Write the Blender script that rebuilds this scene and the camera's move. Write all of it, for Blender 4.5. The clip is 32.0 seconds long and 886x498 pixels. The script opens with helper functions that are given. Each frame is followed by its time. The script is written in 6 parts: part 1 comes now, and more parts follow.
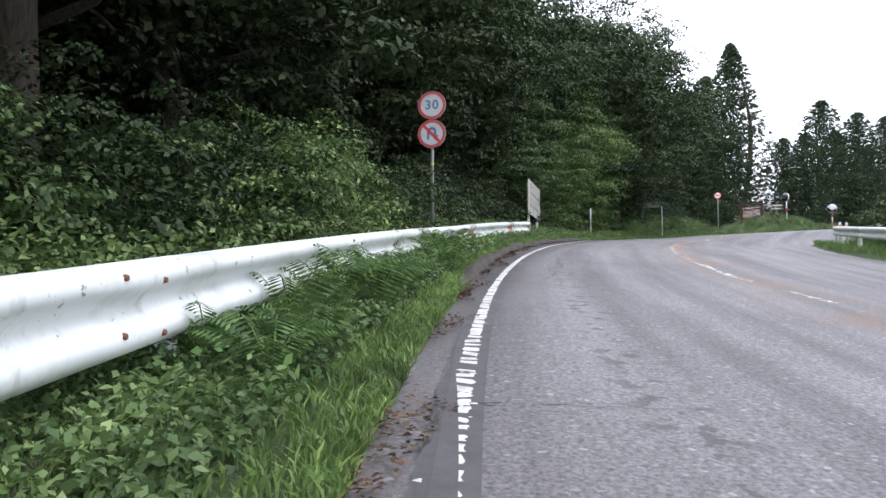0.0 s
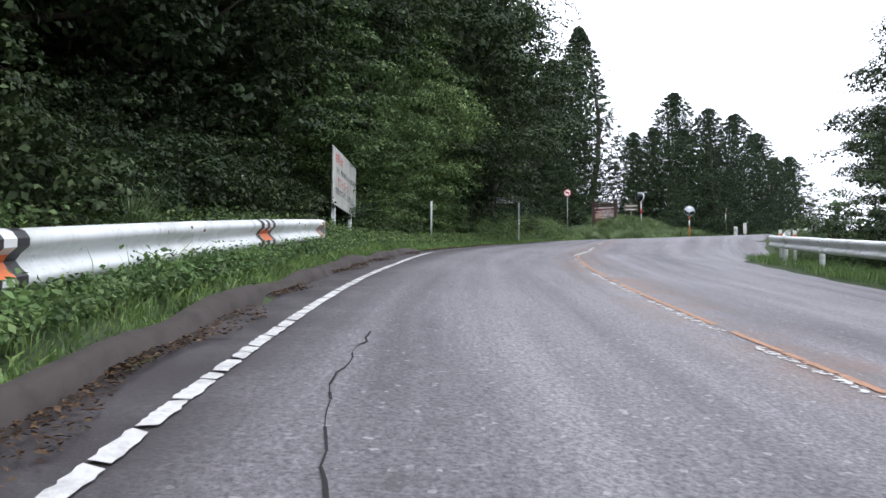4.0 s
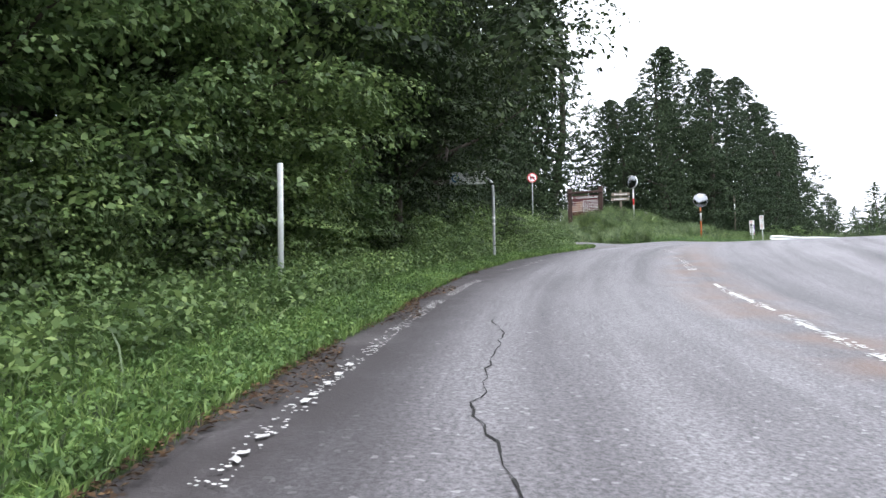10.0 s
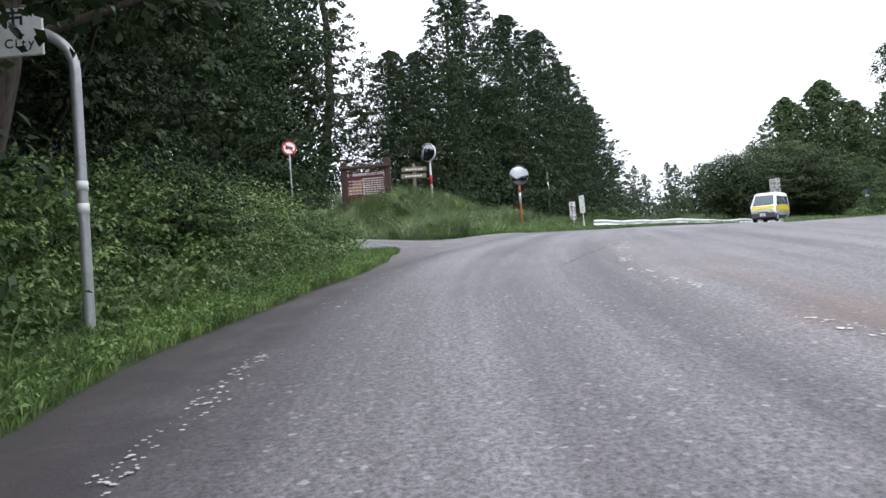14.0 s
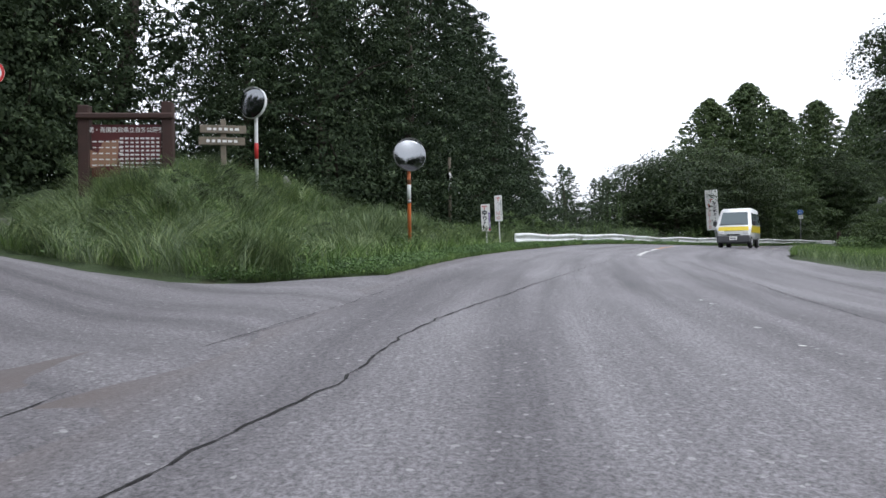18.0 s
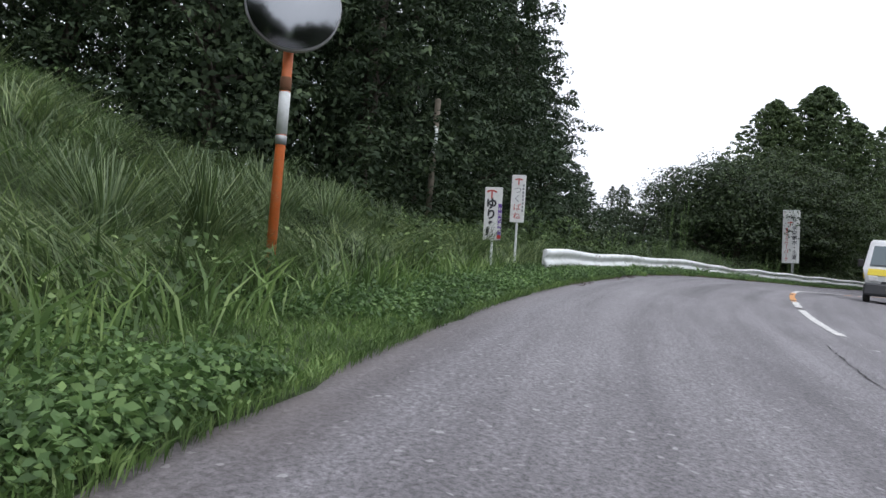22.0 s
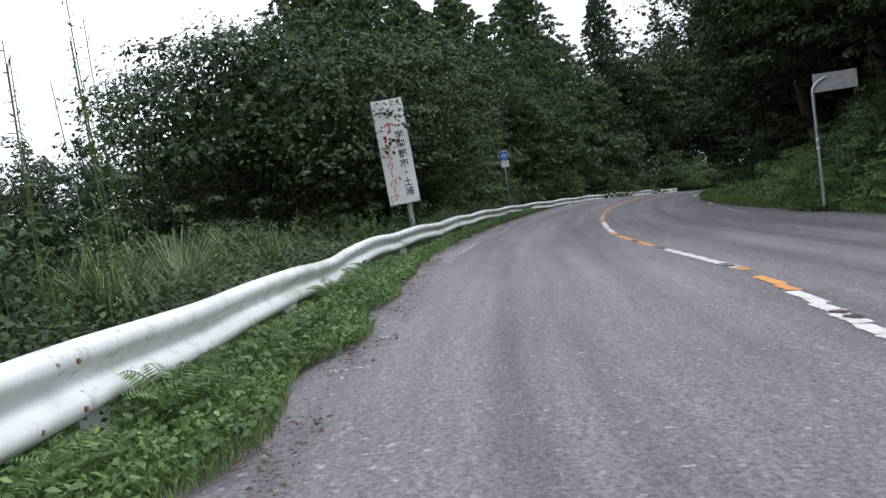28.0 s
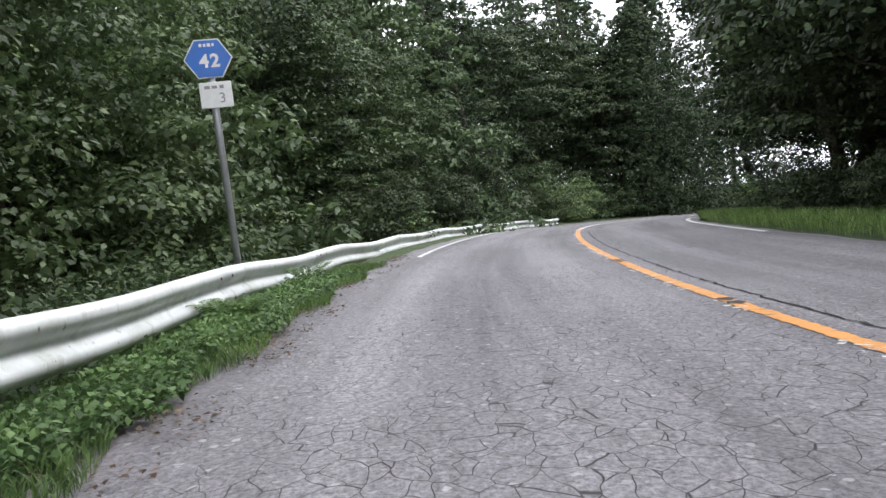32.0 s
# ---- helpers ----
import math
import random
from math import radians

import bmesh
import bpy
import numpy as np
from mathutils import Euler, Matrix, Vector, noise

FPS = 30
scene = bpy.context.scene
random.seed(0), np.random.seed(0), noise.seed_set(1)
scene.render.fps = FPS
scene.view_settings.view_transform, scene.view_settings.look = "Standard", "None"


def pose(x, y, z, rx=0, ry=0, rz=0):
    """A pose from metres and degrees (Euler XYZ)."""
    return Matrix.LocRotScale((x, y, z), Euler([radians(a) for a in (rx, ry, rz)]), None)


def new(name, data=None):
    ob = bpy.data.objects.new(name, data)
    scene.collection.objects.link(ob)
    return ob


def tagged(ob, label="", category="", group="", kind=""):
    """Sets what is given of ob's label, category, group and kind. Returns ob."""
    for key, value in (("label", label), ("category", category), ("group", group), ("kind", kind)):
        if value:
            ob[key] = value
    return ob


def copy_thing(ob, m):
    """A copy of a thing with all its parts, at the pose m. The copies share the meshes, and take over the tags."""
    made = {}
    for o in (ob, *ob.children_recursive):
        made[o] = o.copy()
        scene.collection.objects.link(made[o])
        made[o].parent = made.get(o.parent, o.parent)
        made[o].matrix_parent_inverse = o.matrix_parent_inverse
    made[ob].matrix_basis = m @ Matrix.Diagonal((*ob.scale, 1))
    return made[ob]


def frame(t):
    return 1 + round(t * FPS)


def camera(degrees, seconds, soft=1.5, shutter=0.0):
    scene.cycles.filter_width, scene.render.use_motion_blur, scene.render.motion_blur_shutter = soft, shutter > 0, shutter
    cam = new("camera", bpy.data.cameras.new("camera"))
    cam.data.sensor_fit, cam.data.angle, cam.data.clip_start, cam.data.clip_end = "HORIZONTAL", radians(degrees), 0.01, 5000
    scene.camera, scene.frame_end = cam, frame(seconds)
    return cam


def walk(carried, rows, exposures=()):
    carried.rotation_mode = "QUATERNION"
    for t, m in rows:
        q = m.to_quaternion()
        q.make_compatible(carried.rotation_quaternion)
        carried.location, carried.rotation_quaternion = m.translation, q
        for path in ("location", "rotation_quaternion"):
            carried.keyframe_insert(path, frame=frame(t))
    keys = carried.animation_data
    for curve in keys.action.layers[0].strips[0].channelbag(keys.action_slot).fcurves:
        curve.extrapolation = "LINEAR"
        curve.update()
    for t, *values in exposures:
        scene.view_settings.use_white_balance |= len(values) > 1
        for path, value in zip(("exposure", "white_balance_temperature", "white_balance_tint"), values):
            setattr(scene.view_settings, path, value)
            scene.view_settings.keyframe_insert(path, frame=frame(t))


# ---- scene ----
cam = camera(60.0, 32.0, soft=1.5)
ROWS = [
    (0, -0.000, -0.000, 0.800, -6.09, 3.45, 0.01),
    (0.5, 0.347, 1.572, 0.927, -7.12, 3.66, 3.56),
    (1, 0.649, 3.079, 1.084, -18.14, 2.67, 1.17),
    (1.5, 1.086, 4.650, 1.258, -10.39, 3.00, -1.12),
    (2, 1.410, 6.399, 1.452, -10.28, 3.34, -1.35),
    (2.5, 1.858, 7.974, 1.634, -12.39, 3.63, 2.55),
    (3, 2.404, 9.326, 1.781, -25.21, 2.58, 5.33),
    (3.5, 2.841, 10.642, 1.900, -19.35, 3.10, 1.02),
    (5.5, 4.813, 15.961, 2.514, -18.85, 3.03, -2.87),
    (6, 5.180, 17.543, 2.679, -15.44, 2.76, -3.52),
    (6.5, 5.384, 18.998, 2.777, -12.92, 2.80, -3.40),
    (7, 6.030, 20.420, 2.899, -17.99, 2.89, 0.93),
    (7.5, 6.695, 21.671, 3.032, -23.81, 2.82, 4.16),
    (8, 7.239, 22.980, 3.165, -26.55, 2.98, 3.11),
    (8.5, 7.835, 24.491, 3.305, -21.72, 2.79, -1.41),
    (9, 8.377, 25.865, 3.449, -22.46, 3.05, -1.26),
    (9.5, 8.837, 27.233, 3.577, -20.96, 2.84, -2.70),
    (10, 9.583, 28.585, 3.707, -23.78, 2.75, 1.03),
    (10.5, 10.283, 29.912, 3.854, -33.53, 1.70, 7.00),
    (11, 11.461, 31.437, 3.916, -37.50, 1.63, 5.18),
    (11.5, 12.200, 32.655, 3.983, -32.72, 2.16, 0.51),
    (12, 12.836, 34.070, 4.082, -26.89, 1.65, -4.57),
    (12.5, 13.770, 35.548, 4.247, -31.08, 1.69, 1.78),
    (13, 14.715, 37.219, 4.393, -33.97, 1.64, 0.36),
    (13.5, 15.838, 38.692, 4.551, -34.11, 1.69, 2.31),
    (14, 16.988, 40.231, 4.679, -40.57, 1.36, 4.01),
    (14.5, 18.364, 41.300, 4.810, -43.95, 1.32, 4.01),
    (16.5, 22.894, 46.073, 5.666, -39.63, 0.21, -0.54),
    (17, 24.243, 47.439, 5.757, -44.17, 0.21, 1.22),
    (17.5, 25.577, 48.638, 5.841, -47.60, 0.21, 1.84),
    (18, 26.902, 49.739, 5.874, -49.46, 0.39, 0.79),
    (18.5, 28.168, 50.819, 6.030, -50.76, 0.08, -0.65),
    (19, 29.432, 51.904, 6.054, -51.07, 0.25, -1.38),
    (19.5, 30.703, 52.754, 6.153, -52.43, 0.12, -0.08),
    (20, 32.045, 53.712, 6.188, -54.23, 0.21, -0.22),
    (20.5, 33.326, 54.677, 6.302, -54.87, 0.04, -2.12),
    (21, 34.566, 55.569, 6.340, -54.99, 0.20, -2.43),
    (21.5, 35.833, 56.442, 6.378, -55.62, 0.12, -2.60),
    (22, 36.867, 57.360, 6.381, -49.30, 0.03, -5.07),
    (22.5, 37.886, 58.642, 6.441, -48.60, -0.34, -4.09),
    (23, 39.469, 59.325, 6.494, -55.58, -0.71, 1.89),
    (23.5, 40.952, 60.312, 6.585, -57.34, -0.84, 0.08),
    (24, 42.353, 61.274, 6.687, -56.06, -1.41, 0.52),
    (24.5, 44.018, 61.978, 6.726, -65.09, -2.31, 7.12),
    (26.5, 50.705, 63.895, 6.795, -67.18, -2.22, -1.82),
    (27, 52.952, 64.653, 6.882, -67.98, -2.04, 4.84),
    (27.5, 55.637, 65.021, 6.977, -73.84, -2.71, 5.47),
    (28, 58.360, 65.490, 7.108, -81.41, -3.39, 7.90),
    (28.5, 61.266, 65.700, 7.079, -91.27, -3.74, 0.15),
    (29, 63.986, 66.124, 6.916, -80.02, -3.97, -10.10),
    (29.5, 66.833, 66.639, 6.990, -79.24, -3.89, -1.75),
    (30, 69.829, 66.983, 6.962, -81.39, -3.46, 5.36),
    (30.5, 72.941, 67.052, 6.902, -87.13, -3.20, 8.01),
    (31, 76.598, 66.841, 6.903, -91.24, -3.21, 4.37),
    (31.5, 79.871, 66.721, 6.871, -93.54, -2.65, 3.26),
    (32, 82.830, 66.345, 6.894, -96.81, -2.83, 7.48),
]
walk(cam, [(t, pose(x, y, z, 90 + pitch, roll, yaw)) for t, x, y, z, yaw, pitch, roll in ROWS],
     [(0, 0.92, 5950, 13), (3, 0.8, 5900, 14), (6, 0.62, 5900, 13), (7, 0.95, 5900, 13), (8, 0.95, 5900, 13), (9, 0.9, 6000, 12), (10, 1.15, 6000, 12), (11, 0.75, 6000, 12), (12, 0.28, 6000, 12), (13, 0.6, 6000, 12), (14, 0.72, 6000, 12), (17, 0.45, 6000, 12), (19, 0.08, 6000, 12), (21, 0.0, 6000, 12), (22, 0.1, 6000, 13), (24, 0.6, 6000, 13), (27, 0.35, 6000, 13), (28, 0.35, 6000, 13), (30, 0.75, 6100, 13), (32, 1.32, 6200, 13)])


# ---- light: bright overcast sky, weak wide sun ----
SUN_UP, SUN_TURN = radians(55), radians(200)
world = bpy.data.worlds.new("overcast_sky")
scene.world = world
world.use_nodes = True
wn, wl = world.node_tree.nodes, world.node_tree.links
wn.clear()
sky = wn.new("ShaderNodeTexSky")
sky.sky_type, sky.sun_disc = "NISHITA", False
sky.sun_elevation, sky.sun_rotation = SUN_UP, SUN_TURN
sky.dust_density, sky.air_density = 4.0, 1.0
tone = wn.new("ShaderNodeHueSaturation")
tone.inputs["Saturation"].default_value = 0.12
sky_bg = wn.new("ShaderNodeBackground")
sky_bg.inputs["Strength"].default_value = 0.06
cloud_bg = wn.new("ShaderNodeBackground")
cloud_bg.inputs["Color"].default_value = (0.97, 0.98, 1.0, 1)
cloud_bg.inputs["Strength"].default_value = 1.05
both = wn.new("ShaderNodeAddShader")
out = wn.new("ShaderNodeOutputWorld")
wl.new(sky.outputs["Color"], tone.inputs["Color"])
wl.new(tone.outputs["Color"], sky_bg.inputs["Color"])
wl.new(sky_bg.outputs[0], both.inputs[0])
wl.new(cloud_bg.outputs[0], both.inputs[1])
wl.new(both.outputs[0], out.inputs["Surface"])
sun_lamp = new("sun", bpy.data.lights.new("sun", "SUN"))
sun_lamp.data.energy, sun_lamp.data.angle, sun_lamp.data.color = 0.6, radians(25), (1.0, 0.97, 0.93)
sun_lamp.matrix_world = pose(0, 0, 60, 90 - math.degrees(SUN_UP), 0, math.degrees(SUN_TURN) - 180)


# ---- materials ----
def shader(name, rough=0.6, metal=0.0, spec=0.5):
    """A node material: returns it with its nodes, links, and the Principled node."""
    m = bpy.data.materials.new(name)
    m.use_nodes = True
    n, l = m.node_tree.nodes, m.node_tree.links
    b = n["Principled BSDF"]
    b.inputs["Roughness"].default_value = rough
    b.inputs["Metallic"].default_value = metal
    b.inputs["Specular IOR Level"].default_value = spec
    return m, n, l, b


def ramp(n, l, source, stops):
    r = n.new("ShaderNodeValToRGB")
    while len(r.color_ramp.elements) < len(stops):
        r.color_ramp.elements.new(0.5)
    for e, (p, c) in zip(r.color_ramp.elements, stops):
        e.position, e.color = p, (*c, 1)
    l.new(source, r.inputs[0])
    return r.outputs[0]


def noise_at(n, l, vec, scale, detail=4.0, rough=0.6):
    t = n.new("ShaderNodeTexNoise")
    t.inputs["Scale"].default_value, t.inputs["Detail"].default_value, t.inputs["Roughness"].default_value = scale, detail, rough
    if vec is not None:
        l.new(vec, t.inputs["Vector"])
    return t.outputs["Fac"]


def mixed(n, l, kind, fac, a, b):
    m = n.new("ShaderNodeMix")
    m.data_type, m.blend_type = "RGBA", kind
    for sock, v in ((m.inputs["Factor"], fac), (m.inputs["A"], a), (m.inputs["B"], b)):
        if isinstance(v, (int, float)):
            sock.default_value = v
        elif isinstance(v, tuple):
            sock.default_value = (*v, 1)
        else:
            l.new(v, sock)
    return m.outputs["Result"]


def bumped(n, l, b, height, strength=0.3, distance=0.01):
    u = n.new("ShaderNodeBump")
    u.inputs["Strength"].default_value, u.inputs["Distance"].default_value = strength, distance
    l.new(height, u.inputs["Height"])
    l.new(u.outputs[0], b.inputs["Normal"])


def painted(name, colour, rough=0.45, dirt=(0.16, 0.15, 0.11), amount=0.35, metal=0.0, scale=6.0):
    """Painted or plain surface with grime at two scales."""
    m, n, l, b = shader(name, rough, metal)
    co = n.new("ShaderNodeTexCoord").outputs["Object"]
    big = ramp(n, l, noise_at(n, l, co, scale, 6, 0.7), [(0.45, (0, 0, 0)), (0.75, (1, 1, 1))])
    fine = noise_at(n, l, co, scale * 9, 3)
    g = n.new("ShaderNodeMath")
    g.operation = "MULTIPLY"
    l.new(big, g.inputs[0])
    g.inputs[1].default_value = amount
    base = mixed(n, l, "MIX", g.outputs[0], colour, dirt)
    base = mixed(n, l, "MULTIPLY", 0.25, base, ramp(n, l, fine, [(0.3, (0.6, 0.6, 0.6)), (0.7, (1, 1, 1))]))
    l.new(base, b.inputs["Base Color"])
    bumped(n, l, b, fine, 0.08, 0.004)
    return m


def foliage(name, dark, light, bright, translucent=0.3, rough=0.52, gloss=0.3):
    m, n, l, b = shader(name, rough, 0.0, gloss)
    geo = n.new("ShaderNodeNewGeometry").outputs["Random Per Island"]
    co = n.new("ShaderNodeTexCoord").outputs["Object"]
    patch = noise_at(n, l, co, 0.6, 3)
    fine = noise_at(n, l, co, 2.2, 2)
    soft_dark = tuple(0.7 * a + 0.3 * c for a, c in zip(dark, light))
    soft_bright = tuple(0.6 * a + 0.4 * c for a, c in zip(bright, light))
    tone = ramp(n, l, geo, [(0.0, soft_dark), (0.5, light), (0.9, soft_bright), (1.0, bright)])
    tone = mixed(n, l, "MULTIPLY", 0.7, tone, ramp(n, l, patch, [(0.3, (0.5, 0.55, 0.45)), (0.7, (1.15, 1.1, 1.0))]))
    tone = mixed(n, l, "MULTIPLY", 0.7, tone, ramp(n, l, fine, [(0.38, (0.5, 0.54, 0.5)), (0.62, (1.25, 1.22, 1.1))]))
    each = n.new("ShaderNodeObjectInfo").outputs["Random"]
    tone = mixed(n, l, "MULTIPLY", 0.5, tone, ramp(n, l, each, [(0.0, (0.75, 0.8, 0.8)), (1.0, (1.2, 1.15, 0.95))]))
    l.new(tone, b.inputs["Base Color"])
    tr = n.new("ShaderNodeBsdfTranslucent")
    l.new(tone, tr.inputs["Color"])
    mx = n.new("ShaderNodeMixShader")
    mx.inputs[0].default_value = translucent
    l.new(b.outputs[0], mx.inputs[1])
    l.new(tr.outputs[0], mx.inputs[2])
    l.new(mx.outputs[0], n["Material Output"].inputs["Surface"])
    return m


LEAF_DARK = foliage("leaf_dark", (0.0172, 0.0276, 0.0138), (0.0403, 0.0621, 0.0299), (0.115, 0.161, 0.0805), 0.18, 0.55, 0.2)
LEAF_CEDAR = foliage("leaf_cedar", (0.0202, 0.0325, 0.0202), (0.0448, 0.0683, 0.0414), (0.101, 0.14, 0.084), 0.12, 0.6, 0.12)
LEAF_MID = foliage("leaf_mid", (0.06, 0.0984, 0.0384), (0.134, 0.214, 0.084), (0.312, 0.42, 0.186))
LEAF_VINE = foliage("leaf_vine", (0.04, 0.066, 0.03), (0.078, 0.122, 0.055), (0.165, 0.225, 0.11))
GRASS = foliage("grass_blade", (0.07, 0.12, 0.038), (0.15, 0.25, 0.085), (0.3, 0.41, 0.18))
GRASS_TALL = foliage("grass_tall", (0.0633, 0.101, 0.0437), (0.144, 0.216, 0.0943), (0.322, 0.402, 0.218), 0.25, 0.42, 0.5)
FERN = foliage("fern_green", (0.0575, 0.103, 0.0391), (0.127, 0.224, 0.0828), (0.265, 0.391, 0.161))
DRY = foliage("dry_leaf", (0.045, 0.027, 0.018), (0.1, 0.056, 0.036), (0.24, 0.15, 0.09), 0.1)


BARK, _n, _l, _b = shader("bark", 0.9)
_co = _n.new("ShaderNodeTexCoord").outputs["Object"]
_mp = _n.new("ShaderNodeMapping")
_mp.inputs["Scale"].default_value = (8, 8, 1.5)
_l.new(_co, _mp.inputs["Vector"])
_h = noise_at(_n, _l, _mp.outputs[0], 2.0, 6)
_l.new(ramp(_n, _l, _h, [(0.3, (0.02, 0.016, 0.012)), (0.7, (0.09, 0.07, 0.055))]), _b.inputs["Base Color"])
bumped(_n, _l, _b, _h, 0.6, 0.03)

SOIL, _n, _l, _b = shader("soil", 0.95)
_co = _n.new("ShaderNodeTexCoord").outputs["Object"]
_h = noise_at(_n, _l, _co, 1.2, 8, 0.7)
_f = noise_at(_n, _l, _co, 30, 4)
_c = ramp(_n, _l, _h, [(0.3, (0.03, 0.05, 0.016)), (0.56, (0.055, 0.085, 0.026)), (0.75, (0.07, 0.055, 0.034))])
_l.new(mixed(_n, _l, "MULTIPLY", 0.6, _c, ramp(_n, _l, _f, [(0.3, (0.4, 0.4, 0.4)), (0.7, (1.2, 1.2, 1.2))])), _b.inputs["Base Color"])
bumped(_n, _l, _b, _f, 0.6, 0.05)


def asphalt(name, cracked):
    """Weathered asphalt on a map of metres (along, across): light aggregate, tyre streaks, stains, cracks."""
    m, n, l, b = shader(name, 0.7, 0.0, 0.45)
    uv = n.new("ShaderNodeUVMap").outputs["UV"]
    grain = noise_at(n, l, uv, 38, 4, 0.8)
    v = n.new("ShaderNodeTexVoronoi")
    v.inputs["Scale"].default_value = 42
    l.new(uv, v.inputs["Vector"])
    mp = n.new("ShaderNodeMapping")
    mp.inputs["Scale"].default_value = (0.07, 1.5, 1)
    l.new(uv, mp.inputs["Vector"])
    streak = noise_at(n, l, mp.outputs[0], 1.0, 5, 0.6)
    patch = noise_at(n, l, uv, 0.35, 6, 0.6)
    stain = noise_at(n, l, uv, 2.2, 5, 0.7)
    base = ramp(n, l, streak, [(0.3, (0.092, 0.087, 0.093)), (0.46, (0.155, 0.148, 0.155)), (0.72, (0.245, 0.236, 0.246))])
    base = mixed(n, l, "MULTIPLY", 0.8, base, ramp(n, l, patch, [(0.3, (0.82, 0.8, 0.8)), (0.65, (1.08, 1.07, 1.07))]))
    base = mixed(n, l, "MULTIPLY", 0.85, base, ramp(n, l, grain, [(0.36, (0.35, 0.35, 0.35)), (0.64, (1.6, 1.6, 1.6))]))
    coarse = noise_at(n, l, uv, 13, 3, 0.7)
    base = mixed(n, l, "MULTIPLY", 0.4, base, ramp(n, l, coarse, [(0.35, (0.6, 0.6, 0.6)), (0.65, (1.3, 1.3, 1.3))]))
    base = mixed(n, l, "MIX", ramp(n, l, v.outputs["Color"], [(0.86, (0, 0, 0)), (0.95, (0.6, 0.6, 0.6))]), base, (0.45, 0.44, 0.43))
    base = mixed(n, l, "MULTIPLY", 0.5, base, ramp(n, l, stain, [(0.28, (0.55, 0.53, 0.53)), (0.42, (1, 1, 1))]))
    sep = n.new("ShaderNodeSeparateXYZ")
    l.new(uv, sep.inputs[0])
    # crazing that grows along the road
    wob = n.new("ShaderNodeTexNoise")
    wob.inputs["Scale"].default_value = 2.6
    l.new(uv, wob.inputs["Vector"])
    wv = n.new("ShaderNodeVectorMath")
    wv.operation = "MULTIPLY_ADD"
    l.new(wob.outputs["Color"], wv.inputs[0])
    wv.inputs[1].default_value = (0.28, 0.22, 0)
    l.new(uv, wv.inputs[2])
    ck = n.new("ShaderNodeTexVoronoi")
    ck.feature = "DISTANCE_TO_EDGE"
    ck.inputs["Scale"].default_value = 9.5
    squash = n.new("ShaderNodeMapping")
    squash.inputs["Scale"].default_value = (0.75, 0.95, 1)
    l.new(wv.outputs[0], squash.inputs["Vector"])
    l.new(squash.outputs[0], ck.inputs["Vector"])
    line = ramp(n, l, ck.outputs["Distance"], [(0.006, (1, 1, 1)), (0.02, (0, 0, 0))])
    where = n.new("ShaderNodeMapRange")
    where.inputs["From Min"].default_value, where.inputs["From Max"].default_value = cracked
    l.new(sep.outputs["X"], where.inputs["Value"])
    some = ramp(n, l, noise_at(n, l, uv, 0.45, 3), [(0.36, (0.0, 0.0, 0.0)), (0.5, (1, 1, 1))])
    k = mixed(n, l, "MULTIPLY", 1.0, line, some)
    k = mixed(n, l, "MULTIPLY", 1.0, k, where.outputs[0])
    base = mixed(n, l, "MIX", k, base, (0.014, 0.013, 0.012))
    # trail of dark dabs dripped along the lane, and brown dirt washed along the left edge
    def band(lo, hi, socket):
        r = n.new("ShaderNodeMapRange")
        r.inputs["From Min"].default_value, r.inputs["From Max"].default_value = lo, hi
        l.new(socket, r.inputs["Value"])
        return r.outputs[0]

    dab = noise_at(n, l, uv, 6.5, 3, 0.5)
    trail = mixed(n, l, "MULTIPLY", 1.0, band(-2.75, -2.5, sep.outputs["Y"]), band(-2.1, -2.35, sep.outputs["Y"]))
    trail = mixed(n, l, "MULTIPLY", 1.0, trail, band(20, 13, sep.outputs["X"]))
    trail = mixed(n, l, "MULTIPLY", 1.0, trail, ramp(n, l, dab, [(0.56, (0, 0, 0)), (0.6, (0.8, 0.8, 0.8))]))
    base = mixed(n, l, "MIX", trail, base, (0.07, 0.066, 0.068))
    edge = mixed(n, l, "MULTIPLY", 1.0, band(-3.25, -3.75, sep.outputs["Y"]), ramp(n, l, noise_at(n, l, uv, 1.1, 5), [(0.3, (0.3, 0.3, 0.3)), (0.6, (0.85, 0.85, 0.85))]))
    base = mixed(n, l, "MIX", edge, base, (0.13, 0.108, 0.1))
    dirt = mixed(n, l, "MULTIPLY", 1.0, band(-2.7, -3.25, sep.outputs["Y"]), band(4, 10, sep.outputs["X"]))
    dirt = mixed(n, l, "MULTIPLY", 1.0, dirt, band(57, 51, sep.outputs["X"]))
    dirt = mixed(n, l, "MULTIPLY", 1.0, dirt, ramp(n, l, noise_at(n, l, uv, 1.7, 5), [(0.25, (0.45, 0.45, 0.45)), (0.55, (0.95, 0.95, 0.95))]))
    base = mixed(n, l, "MIX", dirt, base, (0.05, 0.043, 0.044))
    mid = mixed(n, l, "MULTIPLY", 1.0, band(-0.7, -0.1, sep.outputs["Y"]), band(0.9, 0.3, sep.outputs["Y"]))
    mid = mixed(n, l, "MULTIPLY", 1.0, mid, band(60, 45, sep.outputs["X"]))
    mid = mixed(n, l, "MULTIPLY", 1.0, mid, ramp(n, l, noise_at(n, l, uv, 0.8, 5), [(0.4, (0, 0, 0)), (0.6, (0.6, 0.6, 0.6))]))
    base = mixed(n, l, "MIX", mid, base, (0.19, 0.12, 0.085))
    l.new(base, b.inputs["Base Color"])
    hgt = n.new("ShaderNodeMath")
    hgt.operation = "SUBTRACT"
    l.new(grain, hgt.inputs[0])
    l.new(k, hgt.inputs[1])
    bumped(n, l, b, hgt.outputs[0], 0.5, 0.012)
    return m


